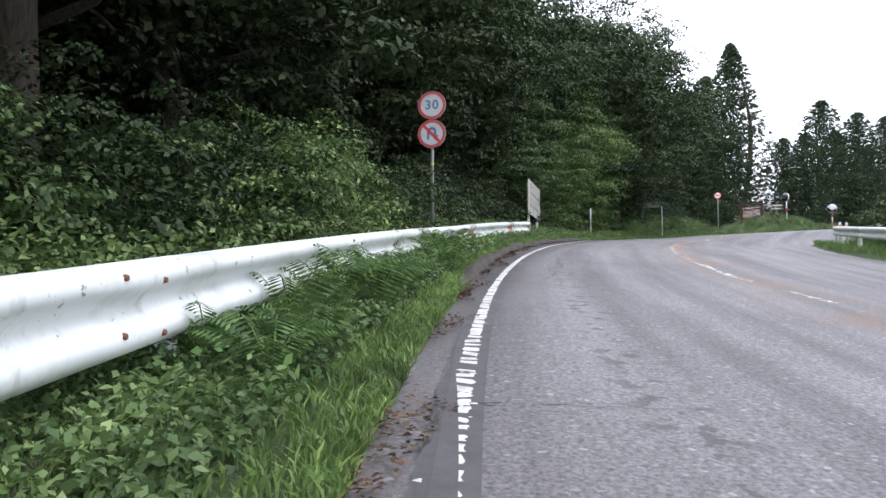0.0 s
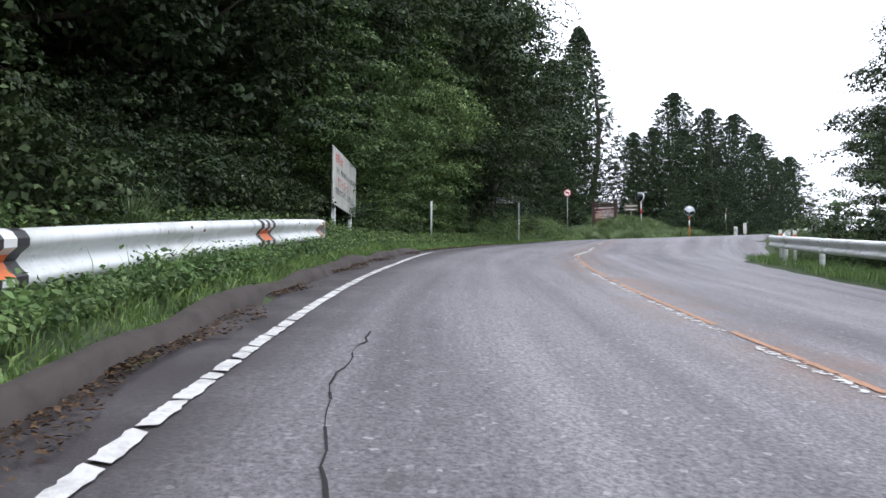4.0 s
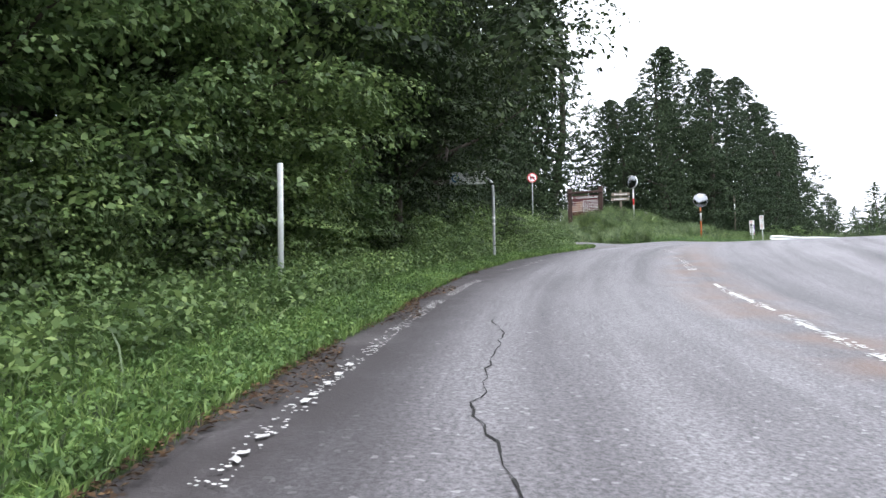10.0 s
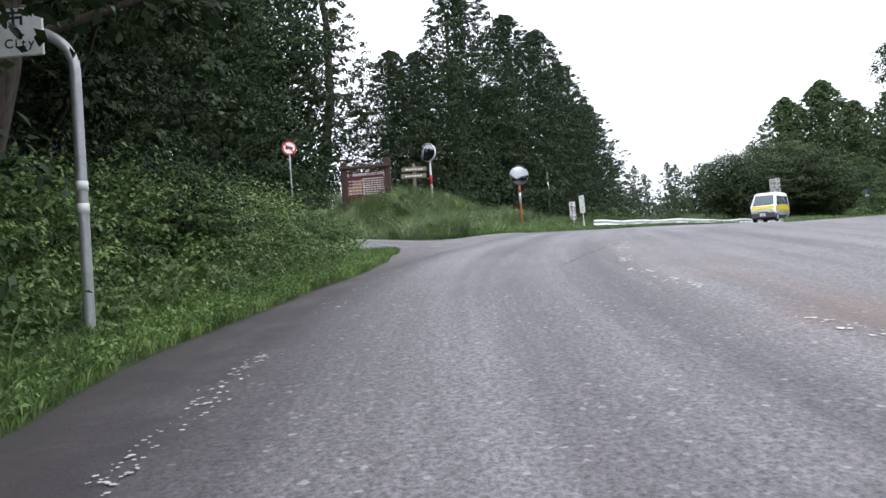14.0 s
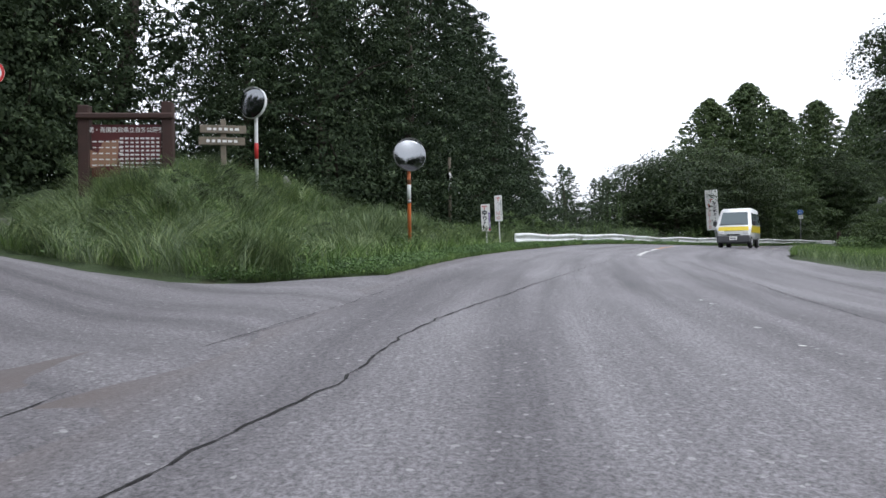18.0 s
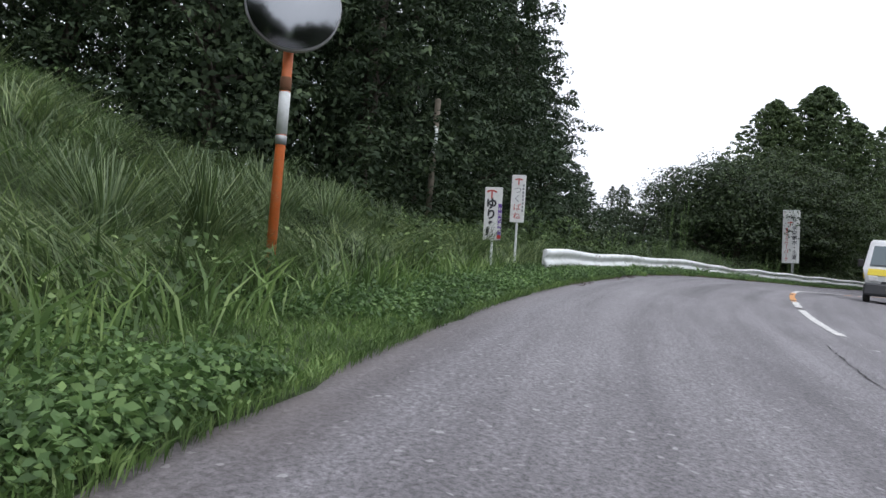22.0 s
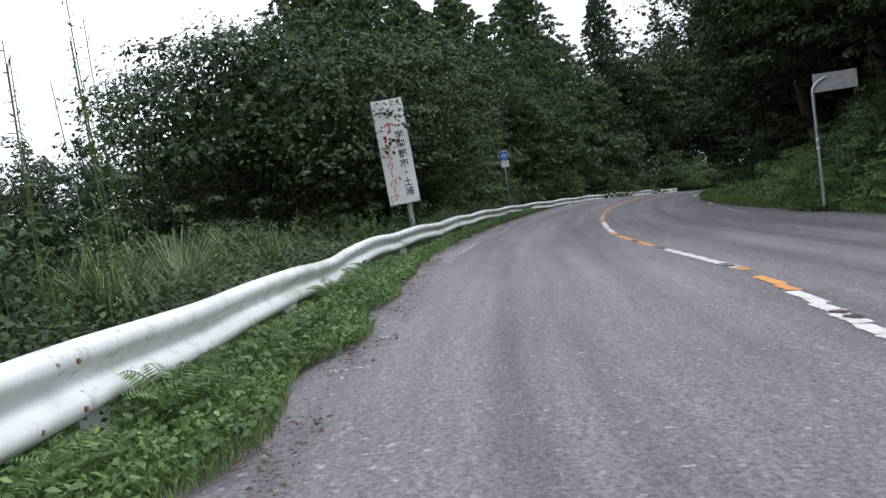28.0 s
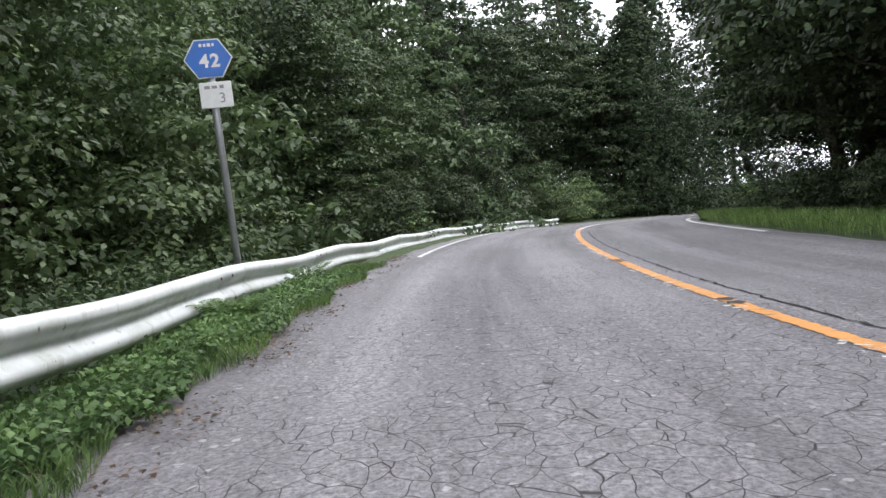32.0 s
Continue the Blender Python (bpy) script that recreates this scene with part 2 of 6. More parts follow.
ASPHALT = asphalt("asphalt_worn", (90.0, 105.0))
WHITE = painted("white_paint", (0.74, 0.76, 0.75), 0.4, (0.2, 0.2, 0.14), 0.5, 0, 3.0)
WHITE_CLEAN = painted("white_sheet", (0.8, 0.8, 0.78), 0.45, (0.3, 0.28, 0.22), 0.3, 0, 2.0)
LINE_WHITE = painted("line_white", (0.7, 0.69, 0.66), 0.7, (0.2, 0.19, 0.18), 0.7, 0, 9.0)
LINE_ORANGE = painted("line_orange", (0.68, 0.31, 0.08), 0.7, (0.35, 0.2, 0.12), 0.6, 0, 9.0)
LINE_WORN = painted("line_orange_worn", (0.42, 0.22, 0.12), 0.8, (0.2, 0.15, 0.12), 0.8, 0, 14.0)
BLACK = painted("black_paint", (0.02, 0.02, 0.022), 0.5, (0.1, 0.09, 0.07), 0.3)
ORANGE = painted("orange_paint", (0.72, 0.16, 0.03), 0.5, (0.4, 0.25, 0.15), 0.5, 0, 4.0)
RED = painted("red_paint", (0.55, 0.03, 0.03), 0.45, (0.3, 0.12, 0.1), 0.3)
BLUE = painted("blue_sheet", (0.03, 0.16, 0.55), 0.4, (0.1, 0.12, 0.2), 0.3)
PURPLE = painted("purple_sheet", (0.16, 0.07, 0.35), 0.5, (0.1, 0.1, 0.15), 0.2)
STEEL = painted("galvanised_steel", (0.42, 0.43, 0.44), 0.45, (0.16, 0.12, 0.08), 0.5, 0.6, 5.0)
RUST = painted("rusty_steel", (0.2, 0.09, 0.045), 0.85, (0.06, 0.035, 0.02), 0.6)
WOOD_DARK = painted("brown_timber", (0.05, 0.024, 0.018), 0.75, (0.03, 0.02, 0.016), 0.6, 0, 4.0)
WOOD_GREY = painted("weathered_timber", (0.2, 0.17, 0.13), 0.85, (0.06, 0.06, 0.035), 0.6, 0, 5.0)
PANEL_BROWN = painted("brown_panel", (0.095, 0.02, 0.02), 0.5, (0.05, 0.02, 0.02), 0.4)
STONE = painted("stone_grey", (0.2, 0.2, 0.18), 0.9, (0.06, 0.07, 0.04), 0.6)
BERM_GREY = painted("worn_strip", (0.1, 0.096, 0.098), 0.9, (0.05, 0.05, 0.05), 0.6, 0, 7.0)
BERM = painted("berm_asphalt", (0.062, 0.05, 0.044), 0.95, (0.024, 0.02, 0.015), 0.85, 0, 5.0)
MIRROR, _n, _l, _b = shader("mirror_face", 0.12, 1.0)
_b.inputs["Base Color"].default_value = (0.24, 0.25, 0.26, 1)


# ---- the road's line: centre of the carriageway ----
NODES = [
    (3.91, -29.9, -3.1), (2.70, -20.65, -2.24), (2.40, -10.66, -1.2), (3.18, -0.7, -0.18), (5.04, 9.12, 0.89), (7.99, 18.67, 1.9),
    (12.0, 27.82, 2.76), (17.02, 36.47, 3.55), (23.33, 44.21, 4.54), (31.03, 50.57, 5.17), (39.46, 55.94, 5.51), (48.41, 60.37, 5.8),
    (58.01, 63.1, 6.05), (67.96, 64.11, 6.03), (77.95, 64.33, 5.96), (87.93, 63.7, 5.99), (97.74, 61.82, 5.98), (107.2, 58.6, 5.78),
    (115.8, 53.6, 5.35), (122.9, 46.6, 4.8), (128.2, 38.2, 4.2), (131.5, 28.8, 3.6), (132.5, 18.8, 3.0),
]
BANK = 0.055


def bank(s):
    """Cross slope of the carriageway; it flattens where the side road joins."""
    return np.interp(s, [-30, 40, 46, 58, 66, 200], [BANK, BANK, 0.0, 0.0, BANK, BANK])


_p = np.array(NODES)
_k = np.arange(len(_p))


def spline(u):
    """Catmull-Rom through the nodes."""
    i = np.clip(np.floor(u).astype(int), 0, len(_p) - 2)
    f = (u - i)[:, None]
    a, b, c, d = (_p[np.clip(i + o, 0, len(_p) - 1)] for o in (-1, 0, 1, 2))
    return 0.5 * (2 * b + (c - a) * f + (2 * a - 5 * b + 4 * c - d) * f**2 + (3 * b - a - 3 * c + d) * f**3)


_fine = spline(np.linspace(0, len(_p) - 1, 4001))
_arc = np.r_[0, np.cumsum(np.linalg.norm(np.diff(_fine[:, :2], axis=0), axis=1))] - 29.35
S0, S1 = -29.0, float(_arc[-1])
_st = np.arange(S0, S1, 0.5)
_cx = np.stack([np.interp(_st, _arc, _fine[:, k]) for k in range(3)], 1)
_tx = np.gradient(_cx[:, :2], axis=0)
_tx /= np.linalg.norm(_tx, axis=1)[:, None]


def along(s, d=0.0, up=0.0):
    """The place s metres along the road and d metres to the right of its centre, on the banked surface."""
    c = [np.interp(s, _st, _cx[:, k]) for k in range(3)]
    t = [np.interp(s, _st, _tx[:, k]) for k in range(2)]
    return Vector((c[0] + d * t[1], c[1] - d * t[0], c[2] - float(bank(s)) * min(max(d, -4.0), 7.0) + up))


def heading(s):
    """Degrees by which the road's direction is turned from +y."""
    return math.degrees(math.atan2(np.interp(s, _st, _tx[:, 1]), np.interp(s, _st, _tx[:, 0]))) - 90


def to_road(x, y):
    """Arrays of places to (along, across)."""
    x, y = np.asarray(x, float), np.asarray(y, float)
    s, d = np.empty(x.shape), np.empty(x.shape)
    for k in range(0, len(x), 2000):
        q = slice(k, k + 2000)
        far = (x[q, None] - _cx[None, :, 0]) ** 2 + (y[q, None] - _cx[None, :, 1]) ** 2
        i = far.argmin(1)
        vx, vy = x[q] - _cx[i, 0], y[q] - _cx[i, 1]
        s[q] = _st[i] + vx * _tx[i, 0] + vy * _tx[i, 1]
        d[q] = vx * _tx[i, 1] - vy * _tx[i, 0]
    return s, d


def ease(a, b, v):
    f = np.clip((v - a) / (b - a), 0, 1)
    return f * f * (3 - 2 * f)


def side_left(y):
    """Left-hand edge of the side road that leaves to the north."""
    return np.interp(y, [50, 51.8, 53.8, 56.6, 58.1, 62, 75, 120], [25.4, 26.2, 27.1, 27.5, 27.95, 28.2, 28.5, 32])


def side_right(y):
    """Its right-hand edge, flared at the mouth."""
    return np.interp(y, [50, 56.6, 57.3, 58.1, 59, 61, 64, 75, 120], [36, 36, 34.4, 33.4, 32.7, 32.1, 31.8, 32, 36])


def side_x(y):
    return (side_left(y) + side_right(y)) / 2


def side_half(y):
    return (side_right(y) - side_left(y)) / 2


def terrain(x, y):
    """Height of the open ground."""
    x, y = np.asarray(x, float), np.asarray(y, float)
    s, d = to_road(x, y)
    zc = np.interp(s, _st, _cx[:, 2])
    z = zc - bank(s) * np.clip(d, -4, 7)
    left = np.maximum(-3.7 - d, 0)
    right = np.maximum(d - 5.0, 0)
    w_forest = 1 - ease(50, 58, s)
    w_drop = ease(87, 97, s) * (1 - ease(112, 126, s))
    rise = 0.06 * np.minimum(left, 2.2) + 0.16 * np.clip(left - 2.2, 0, 14)
    z += w_forest * rise + 0.13 * ease(7, 10, s) * (1 - ease(27, 31, s)) * ease(0.15, 0.4, left)
    z -= 0.2 * ease(84, 88, s) * (1 - ease(124, 132, s)) * ease(0.1, 0.7, left)
    z -= w_drop * 3.2 * ease(0.9, 9, left)
    z += ease(126, 138, s) * 0.1 * np.clip(left - 1, 0, 10)
    b = np.where(y > 53.0, x - side_right(y), 40)
    m = np.minimum(left - 0.2 - 2.1 * ease(62, 70, s), np.maximum(b, 0) - 0.2)
    w_mound = ease(56, 62, s) * (1 - ease(74.5, 82.5, s))
    z += w_mound * (1.75 * ease(0.0, 4.0, m) + 0.09 * np.clip(m - 5.0, 0, 12)) + 0.2 * ease(1.8, 3.5, left) * (s > 74) * (s < 90)
    z += -0.05 * np.clip(right, 0, 1.5) + ease(92, 99, s) * (1 - ease(116, 125, s)) * 2.0 * ease(0.6, 5.0, right) + ease(120, 132, s) * 0.8 * ease(2.5, 7, right) - (1 - ease(84, 95, s)) * 0.06 * np.clip(right - 2, 0, 30)
    # side road
    on = (y > 52.5) & (y < 120) & (left > 0)
    off = np.maximum(x - side_right(y), side_x(y) - side_half(y) - x)
    zs = np.interp(y, [50, 54, 56, 58, 62, 66, 80, 120], [4.78, 5.0, 5.2, 5.45, 5.85, 6.25, 7.5, 10.5])
    w = np.where(on, 1 - ease(0.0, 1.4, off), 0) * ease(0.0, 3.0, left)
    z = z * (1 - w) + zs * w
    far = np.maximum(np.abs(d) - 45, 0)
    return z - 0.045 * far


def height(x, y):
    return float(terrain(np.array([x]), np.array([y]))[0])


# ---- mesh helpers ----
def mesh_of(name, verts, faces, materials=(), uvs=None, smooth=False):
    me = bpy.data.meshes.new(name)
    me.from_pydata([tuple(v) for v in verts], [], [tuple(f) for f in faces])
    for m in materials:
        me.materials.append(m)
    if uvs is not None:
        layer = me.uv_layers.new(name="UVMap")
        idx = np.empty(len(me.loops), np.int32)
        me.loops.foreach_get("vertex_index", idx)
        layer.data.foreach_set("uv", np.asarray(uvs, np.float32)[idx].ravel())
    if smooth:
        me.polygons.foreach_set("use_smooth", [True] * len(me.polygons))
    me.update()
    return me


def quads(name, v, material, nquad):
    """A mesh of loose four-cornered leaves from an array of corners."""
    me = bpy.data.meshes.new(name)
    me.vertices.add(nquad * 4)
    me.loops.add(nquad * 4)
    me.polygons.add(nquad)
    me.vertices.foreach_set("co", np.asarray(v, np.float32).ravel())
    me.loops.foreach_set("vertex_index", np.arange(nquad * 4, dtype=np.int32))
    me.polygons.foreach_set("loop_start", np.arange(0, nquad * 4, 4, dtype=np.int32))
    me.materials.append(material)
    me.update(calc_edges=True)
    return me


def part(name, data, parent, label="", m=None):
    """Links a mesh (or bmesh with its material already set) as one part under a thing."""
    ob = new(name, data)
    ob.parent = parent
    if m is not None:
        ob.matrix_basis = m
    if label:
        ob["label"] = label
    return ob


def thing(name, m, label, category, group="", kind=""):
    ob = new(name)
    ob.empty_display_size = 0.1
    ob.matrix_basis = m
    return tagged(ob, label, category, group, kind)


def bm_mesh(name, bm, material, smooth=False):
    me = bpy.data.meshes.new(name)
    bm.normal_update()
    bm.to_mesh(me)
    bm.free()
    me.materials.append(material)
    if smooth:
        me.polygons.foreach_set("use_smooth", [True] * len(me.polygons))
    return me


def box(name, size, material, at=(0, 0, 0), bevel=0.006):
    bm = bmesh.new()
    bmesh.ops.create_cube(bm, size=1)
    bmesh.ops.scale(bm, vec=size, verts=bm.verts)
    if bevel:
        bmesh.ops.bevel(bm, geom=bm.edges[:], offset=min(bevel, min(size) * 0.3), segments=1, affect="EDGES")
    bmesh.ops.translate(bm, vec=at, verts=bm.verts)
    return bm_mesh(name, bm, material)


def tube(name, radius, length, material, at=(0, 0, 0), top=None, sides=14, cap=True):
    """An upright tube from at upwards, with a slightly rounded top."""
    bm = bmesh.new()
    r1 = radius if top is None else top
    rings = [(0, radius), (length - r1 * 0.3, r1), (length, r1 * 0.72)]
    vs = [[bm.verts.new((at[0] + r * math.cos(2 * math.pi * k / sides), at[1] + r * math.sin(2 * math.pi * k / sides), at[2] + z)) for k in range(sides)] for z, r in rings]
    for a, b in zip(vs, vs[1:]):
        for k in range(sides):
            bm.faces.new((a[k], a[(k + 1) % sides], b[(k + 1) % sides], b[k]))
    if cap:
        bm.faces.new(vs[-1])
        bm.faces.new(vs[0][::-1])
    return bm_mesh(name, bm, material, True)


def disc(name, radius, thick, material, y=0.0, z=0.0, sides=40, inner=0.0):
    """A plate facing -y, bevelled, at height z."""
    bm = bmesh.new()
    prof = [(radius, y + thick), (radius, y + 0.15 * thick), (radius - thick * 0.3, y)] + ([(inner, y), (inner, y + thick)] if inner else [])
    ring = [[bm.verts.new((r * math.cos(2 * math.pi * k / sides), yy, z + r * math.sin(2 * math.pi * k / sides))) for k in range(sides)] for r, yy in prof]
    pairs = list(zip(ring, ring[1:])) + ([(ring[-1], ring[0])] if inner else [])
    for a, b in pairs:
        for k in range(sides):
            bm.faces.new((a[k], a[(k + 1) % sides], b[(k + 1) % sides], b[k]))
    if not inner:
        bm.faces.new(ring[-1])
        bm.faces.new(ring[0][::-1])
    bmesh.ops.recalc_face_normals(bm, faces=bm.faces[:])
    return bm_mesh(name, bm, material)


# ---- ground ----
def left_edge(s):
    """Where the left edge of the asphalt runs."""
    e = np.interp(s, [-29, 0, 10, 14, 24, 30, 34, 36, 40, 42, 44, 47, 49.2, 52, 54, 56, 57.2, 58.7, 60, 62], [-3.7, -3.65, -3.62, -3.72, -3.8, -3.78, -3.72, -3.62, -3.68, -3.8, -3.86, -3.92, -3.62, -3.45, -3.65, -4.12, -4.3, -4.9, -4.9, -3.9])
    e = np.where(s > 66, np.interp(s, [66, 72, 80, 90, 96, 104, 112, 120, 135, 190], [-3.7, -3.7, -3.55, -3.25, -3.1, -3.5, -3.5, -3.2, -3.2, -3.2]), e)
    return e - 0.28 * ease(78, 86, s)


def right_edge(s):
    return np.interp(s, [-29, 10, 24, 36, 40, 60, 70, 82, 95, 108, 116, 124, 190], [4.8, 4.6, 4.5, 4.8, 6.2, 7.0, 6.4, 4.3, 4.6, 5.4, 4.2, 3.3, 3.2])


def build_ground():
    gx = np.r_[np.array([-2500, -900, -350, -160, -90]), np.arange(-50, 15, 0.8), np.arange(15, 60, 0.4), np.arange(60, 170.1, 0.8), np.array([200, 260, 400, 900, 2500])]
    gy = np.r_[np.array([-2500, -900, -300, -120, -60]), np.arange(-32, 42, 0.8), np.arange(42, 75, 0.4), np.arange(75, 112.1, 0.8), np.array([140, 200, 350, 900, 2500])]
    X, Y = np.meshgrid(gx, gy)
    z = terrain(X.ravel(), Y.ravel())
    s, d = to_road(X.ravel(), Y.ravel())
    z = z - 0.16 * np.where(d < 0, 1 - ease(-0.45, 0.12, left_edge(s) - d), 1 - ease(3.3, 3.9, np.abs(d - 0.6) - 0.6))
    yy, xx = Y.ravel(), X.ravel()
    on = (yy > 51) & (xx < side_right(yy) - 0.12) & (xx > side_left(yy) + 0.12)
    z = np.where(on & (d < -3) & (d > -40), np.minimum(z, z - 0.1), z)
    z = np.clip(z, -30, 40)
    rng = np.random.RandomState(3)
    z = z + np.where(np.abs(d - 0.6) > 5.2, rng.normal(0, 0.03, z.shape), 0)
    nx, ny = len(gx), len(gy)
    i = np.arange(nx * ny).reshape(ny, nx)
    f = np.stack([i[:-1, :-1], i[:-1, 1:], i[1:, 1:], i[1:, :-1]], -1).reshape(-1, 4)
    me = mesh_of("ground", np.stack([X.ravel(), Y.ravel(), z], 1).tolist(), f.tolist(), [SOIL], smooth=True)
    tagged(new("ground", me), "mossy brown soil with low weeds beside the road", "ground", kind="structure")


build_ground()


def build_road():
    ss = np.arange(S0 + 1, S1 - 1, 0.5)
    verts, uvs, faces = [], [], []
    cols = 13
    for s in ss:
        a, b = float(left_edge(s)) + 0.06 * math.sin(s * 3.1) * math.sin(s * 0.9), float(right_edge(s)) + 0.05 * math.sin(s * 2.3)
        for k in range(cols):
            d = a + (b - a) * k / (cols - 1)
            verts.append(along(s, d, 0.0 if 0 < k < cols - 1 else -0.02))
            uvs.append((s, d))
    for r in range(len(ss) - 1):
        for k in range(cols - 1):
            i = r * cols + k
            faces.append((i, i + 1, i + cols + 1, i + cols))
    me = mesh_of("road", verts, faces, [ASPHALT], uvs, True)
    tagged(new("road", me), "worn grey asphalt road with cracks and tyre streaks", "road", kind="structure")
    # side road
    verts, uvs, faces = [], [], []
    ys = np.arange(50.5, 119, 0.5)
    for y in ys:
        for k in range(9):
            a = float(side_x(y) - side_half(y))
            x = a + (float(side_right(y)) - a) * k / 8
            s, d = to_road(np.array([x]), np.array([y]))
            z = height(x, y) + 0.015
            if d[0] > -3.6:
                z = along(float(s[0]), float(d[0])).z - 0.012
            verts.append((x, y, z - (0.08 if k in (0, 8) and d[0] < -3.6 else 0)))
            uvs.append((y - 40, x))
    for r in range(len(ys) - 1):
        for k in range(8):
            i = r * 9 + k
            faces.append((i, i + 1, i + 10, i + 9))
    me = mesh_of("side_road", verts, faces, [ASPHALT], uvs, True)
    tagged(new("side_road", me), "narrow grey asphalt side road climbing away", "road", kind="structure")


build_road()


# ---- leaves, trees and bushes ----
def leaf_array(centres, normals, size, rng, long=1.6, wild=0.55):
    """Corners of folded leaves at centres, their faces towards normals."""
    n = len(centres)
    nrm = normals + rng.normal(0, wild, (n, 3))
    nrm /= np.linalg.norm(nrm, axis=1)[:, None] + 1e-9
    ax = np.cross(nrm, rng.normal(0, 1, (n, 3)))
    ax /= np.linalg.norm(ax, axis=1)[:, None] + 1e-9
    bx = np.cross(nrm, ax)
    sz = (size * rng.uniform(0.6, 1.4, n))[:, None]
    fold = nrm * sz * 0.18
    return np.stack([centres - ax * sz * long * 0.5, centres + bx * sz * 0.5 + fold, centres + ax * sz * long * 0.5, centres - bx * sz * 0.5 + fold], 1)


def clumps(rng, centres, radii, per, size, flat=0.7, droop=0.3, long=1.6):
    """Leaves packed on the upper shells of separate clumps, ragged and drooping at their rims."""
    out = []
    for c, r in zip(centres, radii):
        v = rng.normal(0, 1, (per, 3))
        v /= np.linalg.norm(v, axis=1)[:, None]
        v[:, 2] = np.abs(v[:, 2]) * 1.1 - droop
        a = np.arctan2(v[:, 1], v[:, 0])
        k = rng.uniform(0, 6.28, 2)
        ragged = 1 + 0.22 * np.sin(3 * a + k[0]) + 0.12 * np.sin(7 * a + k[1])
        p = c + v * (r * ragged * rng.uniform(0.72, 1.06, per))[:, None] * np.array([1, 1, flat])
        out.append(leaf_array(p, v + np.array([0, 0, 0.7]), size, rng, long, 0.36))
    return np.concatenate(out)


def trunk_mesh(name, rng, tall, r0, limbs, reach, low):
    """A tapered, slightly bent trunk with limbs."""
    bm = bmesh.new()

    def limb(p0, p1, a, b, sides=7, seg=5):
        p0, p1 = Vector(p0), Vector(p1)
        ax = (p1 - p0).normalized()
        u = ax.orthogonal().normalized()
        w = ax.cross(u)
        bend = Vector(rng.normal(0, 0.06, 3)) * (p1 - p0).length
        last = None
        for q in range(seg + 1):
            f = q / seg
            c = p0.lerp(p1, f) + bend * math.sin(f * math.pi)
            r = a + (b - a) * f
            ring = [bm.verts.new(c + (u * math.cos(2 * math.pi * k / sides) + w * math.sin(2 * math.pi * k / sides)) * r) for k in range(sides)]
            if last:
                for k in range(sides):
                    bm.faces.new((last[k], last[(k + 1) % sides], ring[(k + 1) % sides], ring[k]))
            last = ring

    limb((0, 0, -0.4), (rng.normal(0, 0.3), rng.normal(0, 0.3), tall), r0, r0 * 0.2)
    for k in range(limbs):
        h = tall * (low + (0.95 - low) * k / max(limbs, 1))
        a = k * 2.4 + rng.uniform(-0.4, 0.4)
        o = reach * (1.05 - 0.6 * h / tall)
        limb((0, 0, h), (o * math.cos(a), o * math.sin(a), h + o * 0.45), r0 * 0.35 * (1.1 - h / tall), r0 * 0.06, 5, 3)
    return bm_mesh(name, bm, BARK, True)


def broad_crown(seed, tall, radius, low, count, per, size, leaf, fill=3000):
    """Fine leaves on many clumps round a shaded mass of larger sprays."""
    rng = np.random.RandomState(seed)

    def places(n, lo, hi):
        u = rng.normal(0, 1, (n, 3))
        u /= np.linalg.norm(u, axis=1)[:, None]
        shell = rng.uniform(lo, hi, n) ** 0.6
        lump = 1 + 0.24 * np.sin(u[:, 0] * 4.1 + seed) * np.cos(u[:, 1] * 3.3 + u[:, 2] * 2.7) + 0.1 * np.sin(u[:, 1] * 9 + u[:, 2] * 7)
        f = (shell * lump)[:, None]
        return u, np.array([0, 0, (tall + low) / 2]) + u * np.array([radius, radius, (tall - low) / 2]) * f

    u, c = places(count, 0.5, 1.0)
    v = clumps(rng, c, rng.uniform(0.55, 1.25, count) * radius * 0.25, per, size, 0.45)
    u, c = places(fill, 0.12, 0.5)
    v = np.concatenate([v, leaf_array(c, u, 0.042 * radius, rng, 1.5)])
    return quads("crown", v, leaf, len(v))


def cedar_crown(seed, tall, radius, low, count, per, size, leaf, fill=700, power=0.8, puff=1.0):
    """Drooping sprays in tiers round a shaded core."""
    rng = np.random.RandomState(seed)

    def places(n, lo, hi):
        h = low + (tall - low) * rng.uniform(0, 1, n) ** 1.1
        f = (tall - h) / (tall - low)
        r = radius * (0.03 + 0.97 * f ** power) * rng.uniform(lo, hi, n)
        a = rng.uniform(0, 2 * math.pi, n)
        r = r * (1 + 0.05 * np.sin(h * 2.1 + seed) + 0.07 * np.sin(a * 3 + h * 0.9))
        return f, np.stack([r * np.cos(a), r * np.sin(a), h - 0.14 * r], 1)

    f, c = places(count, 0.6, 1.08)
    v = clumps(rng, c, puff * (0.2 + 0.58 * f) * rng.uniform(0.7, 1.35, count), per, size, 0.75, 0.45, 2.2)
    f, c = places(fill, 0.05, 0.62)
    out = c * np.array([1, 1, 0]) + np.array([0, 0, 0.3])
    v = np.concatenate([v, leaf_array(c, out, (0.016 if fill > 8000 else 0.028) * radius, rng, 1.7)])
    return quads("crown", v, leaf, len(v))


def make_tree(name, label, tall, radius, low, crown, r0, limbs, seed):
    """A tree prototype, placed later by copies."""
    t = thing(name, pose(0, 0, -60), label, "tree", "roadside trees")
    part("trunk", trunk_mesh("trunk", np.random.RandomState(seed + 50), tall * 0.92, r0, limbs, radius * 0.8, max(low / tall, 0.15)), t)
    part("crown", crown, t)
    return t


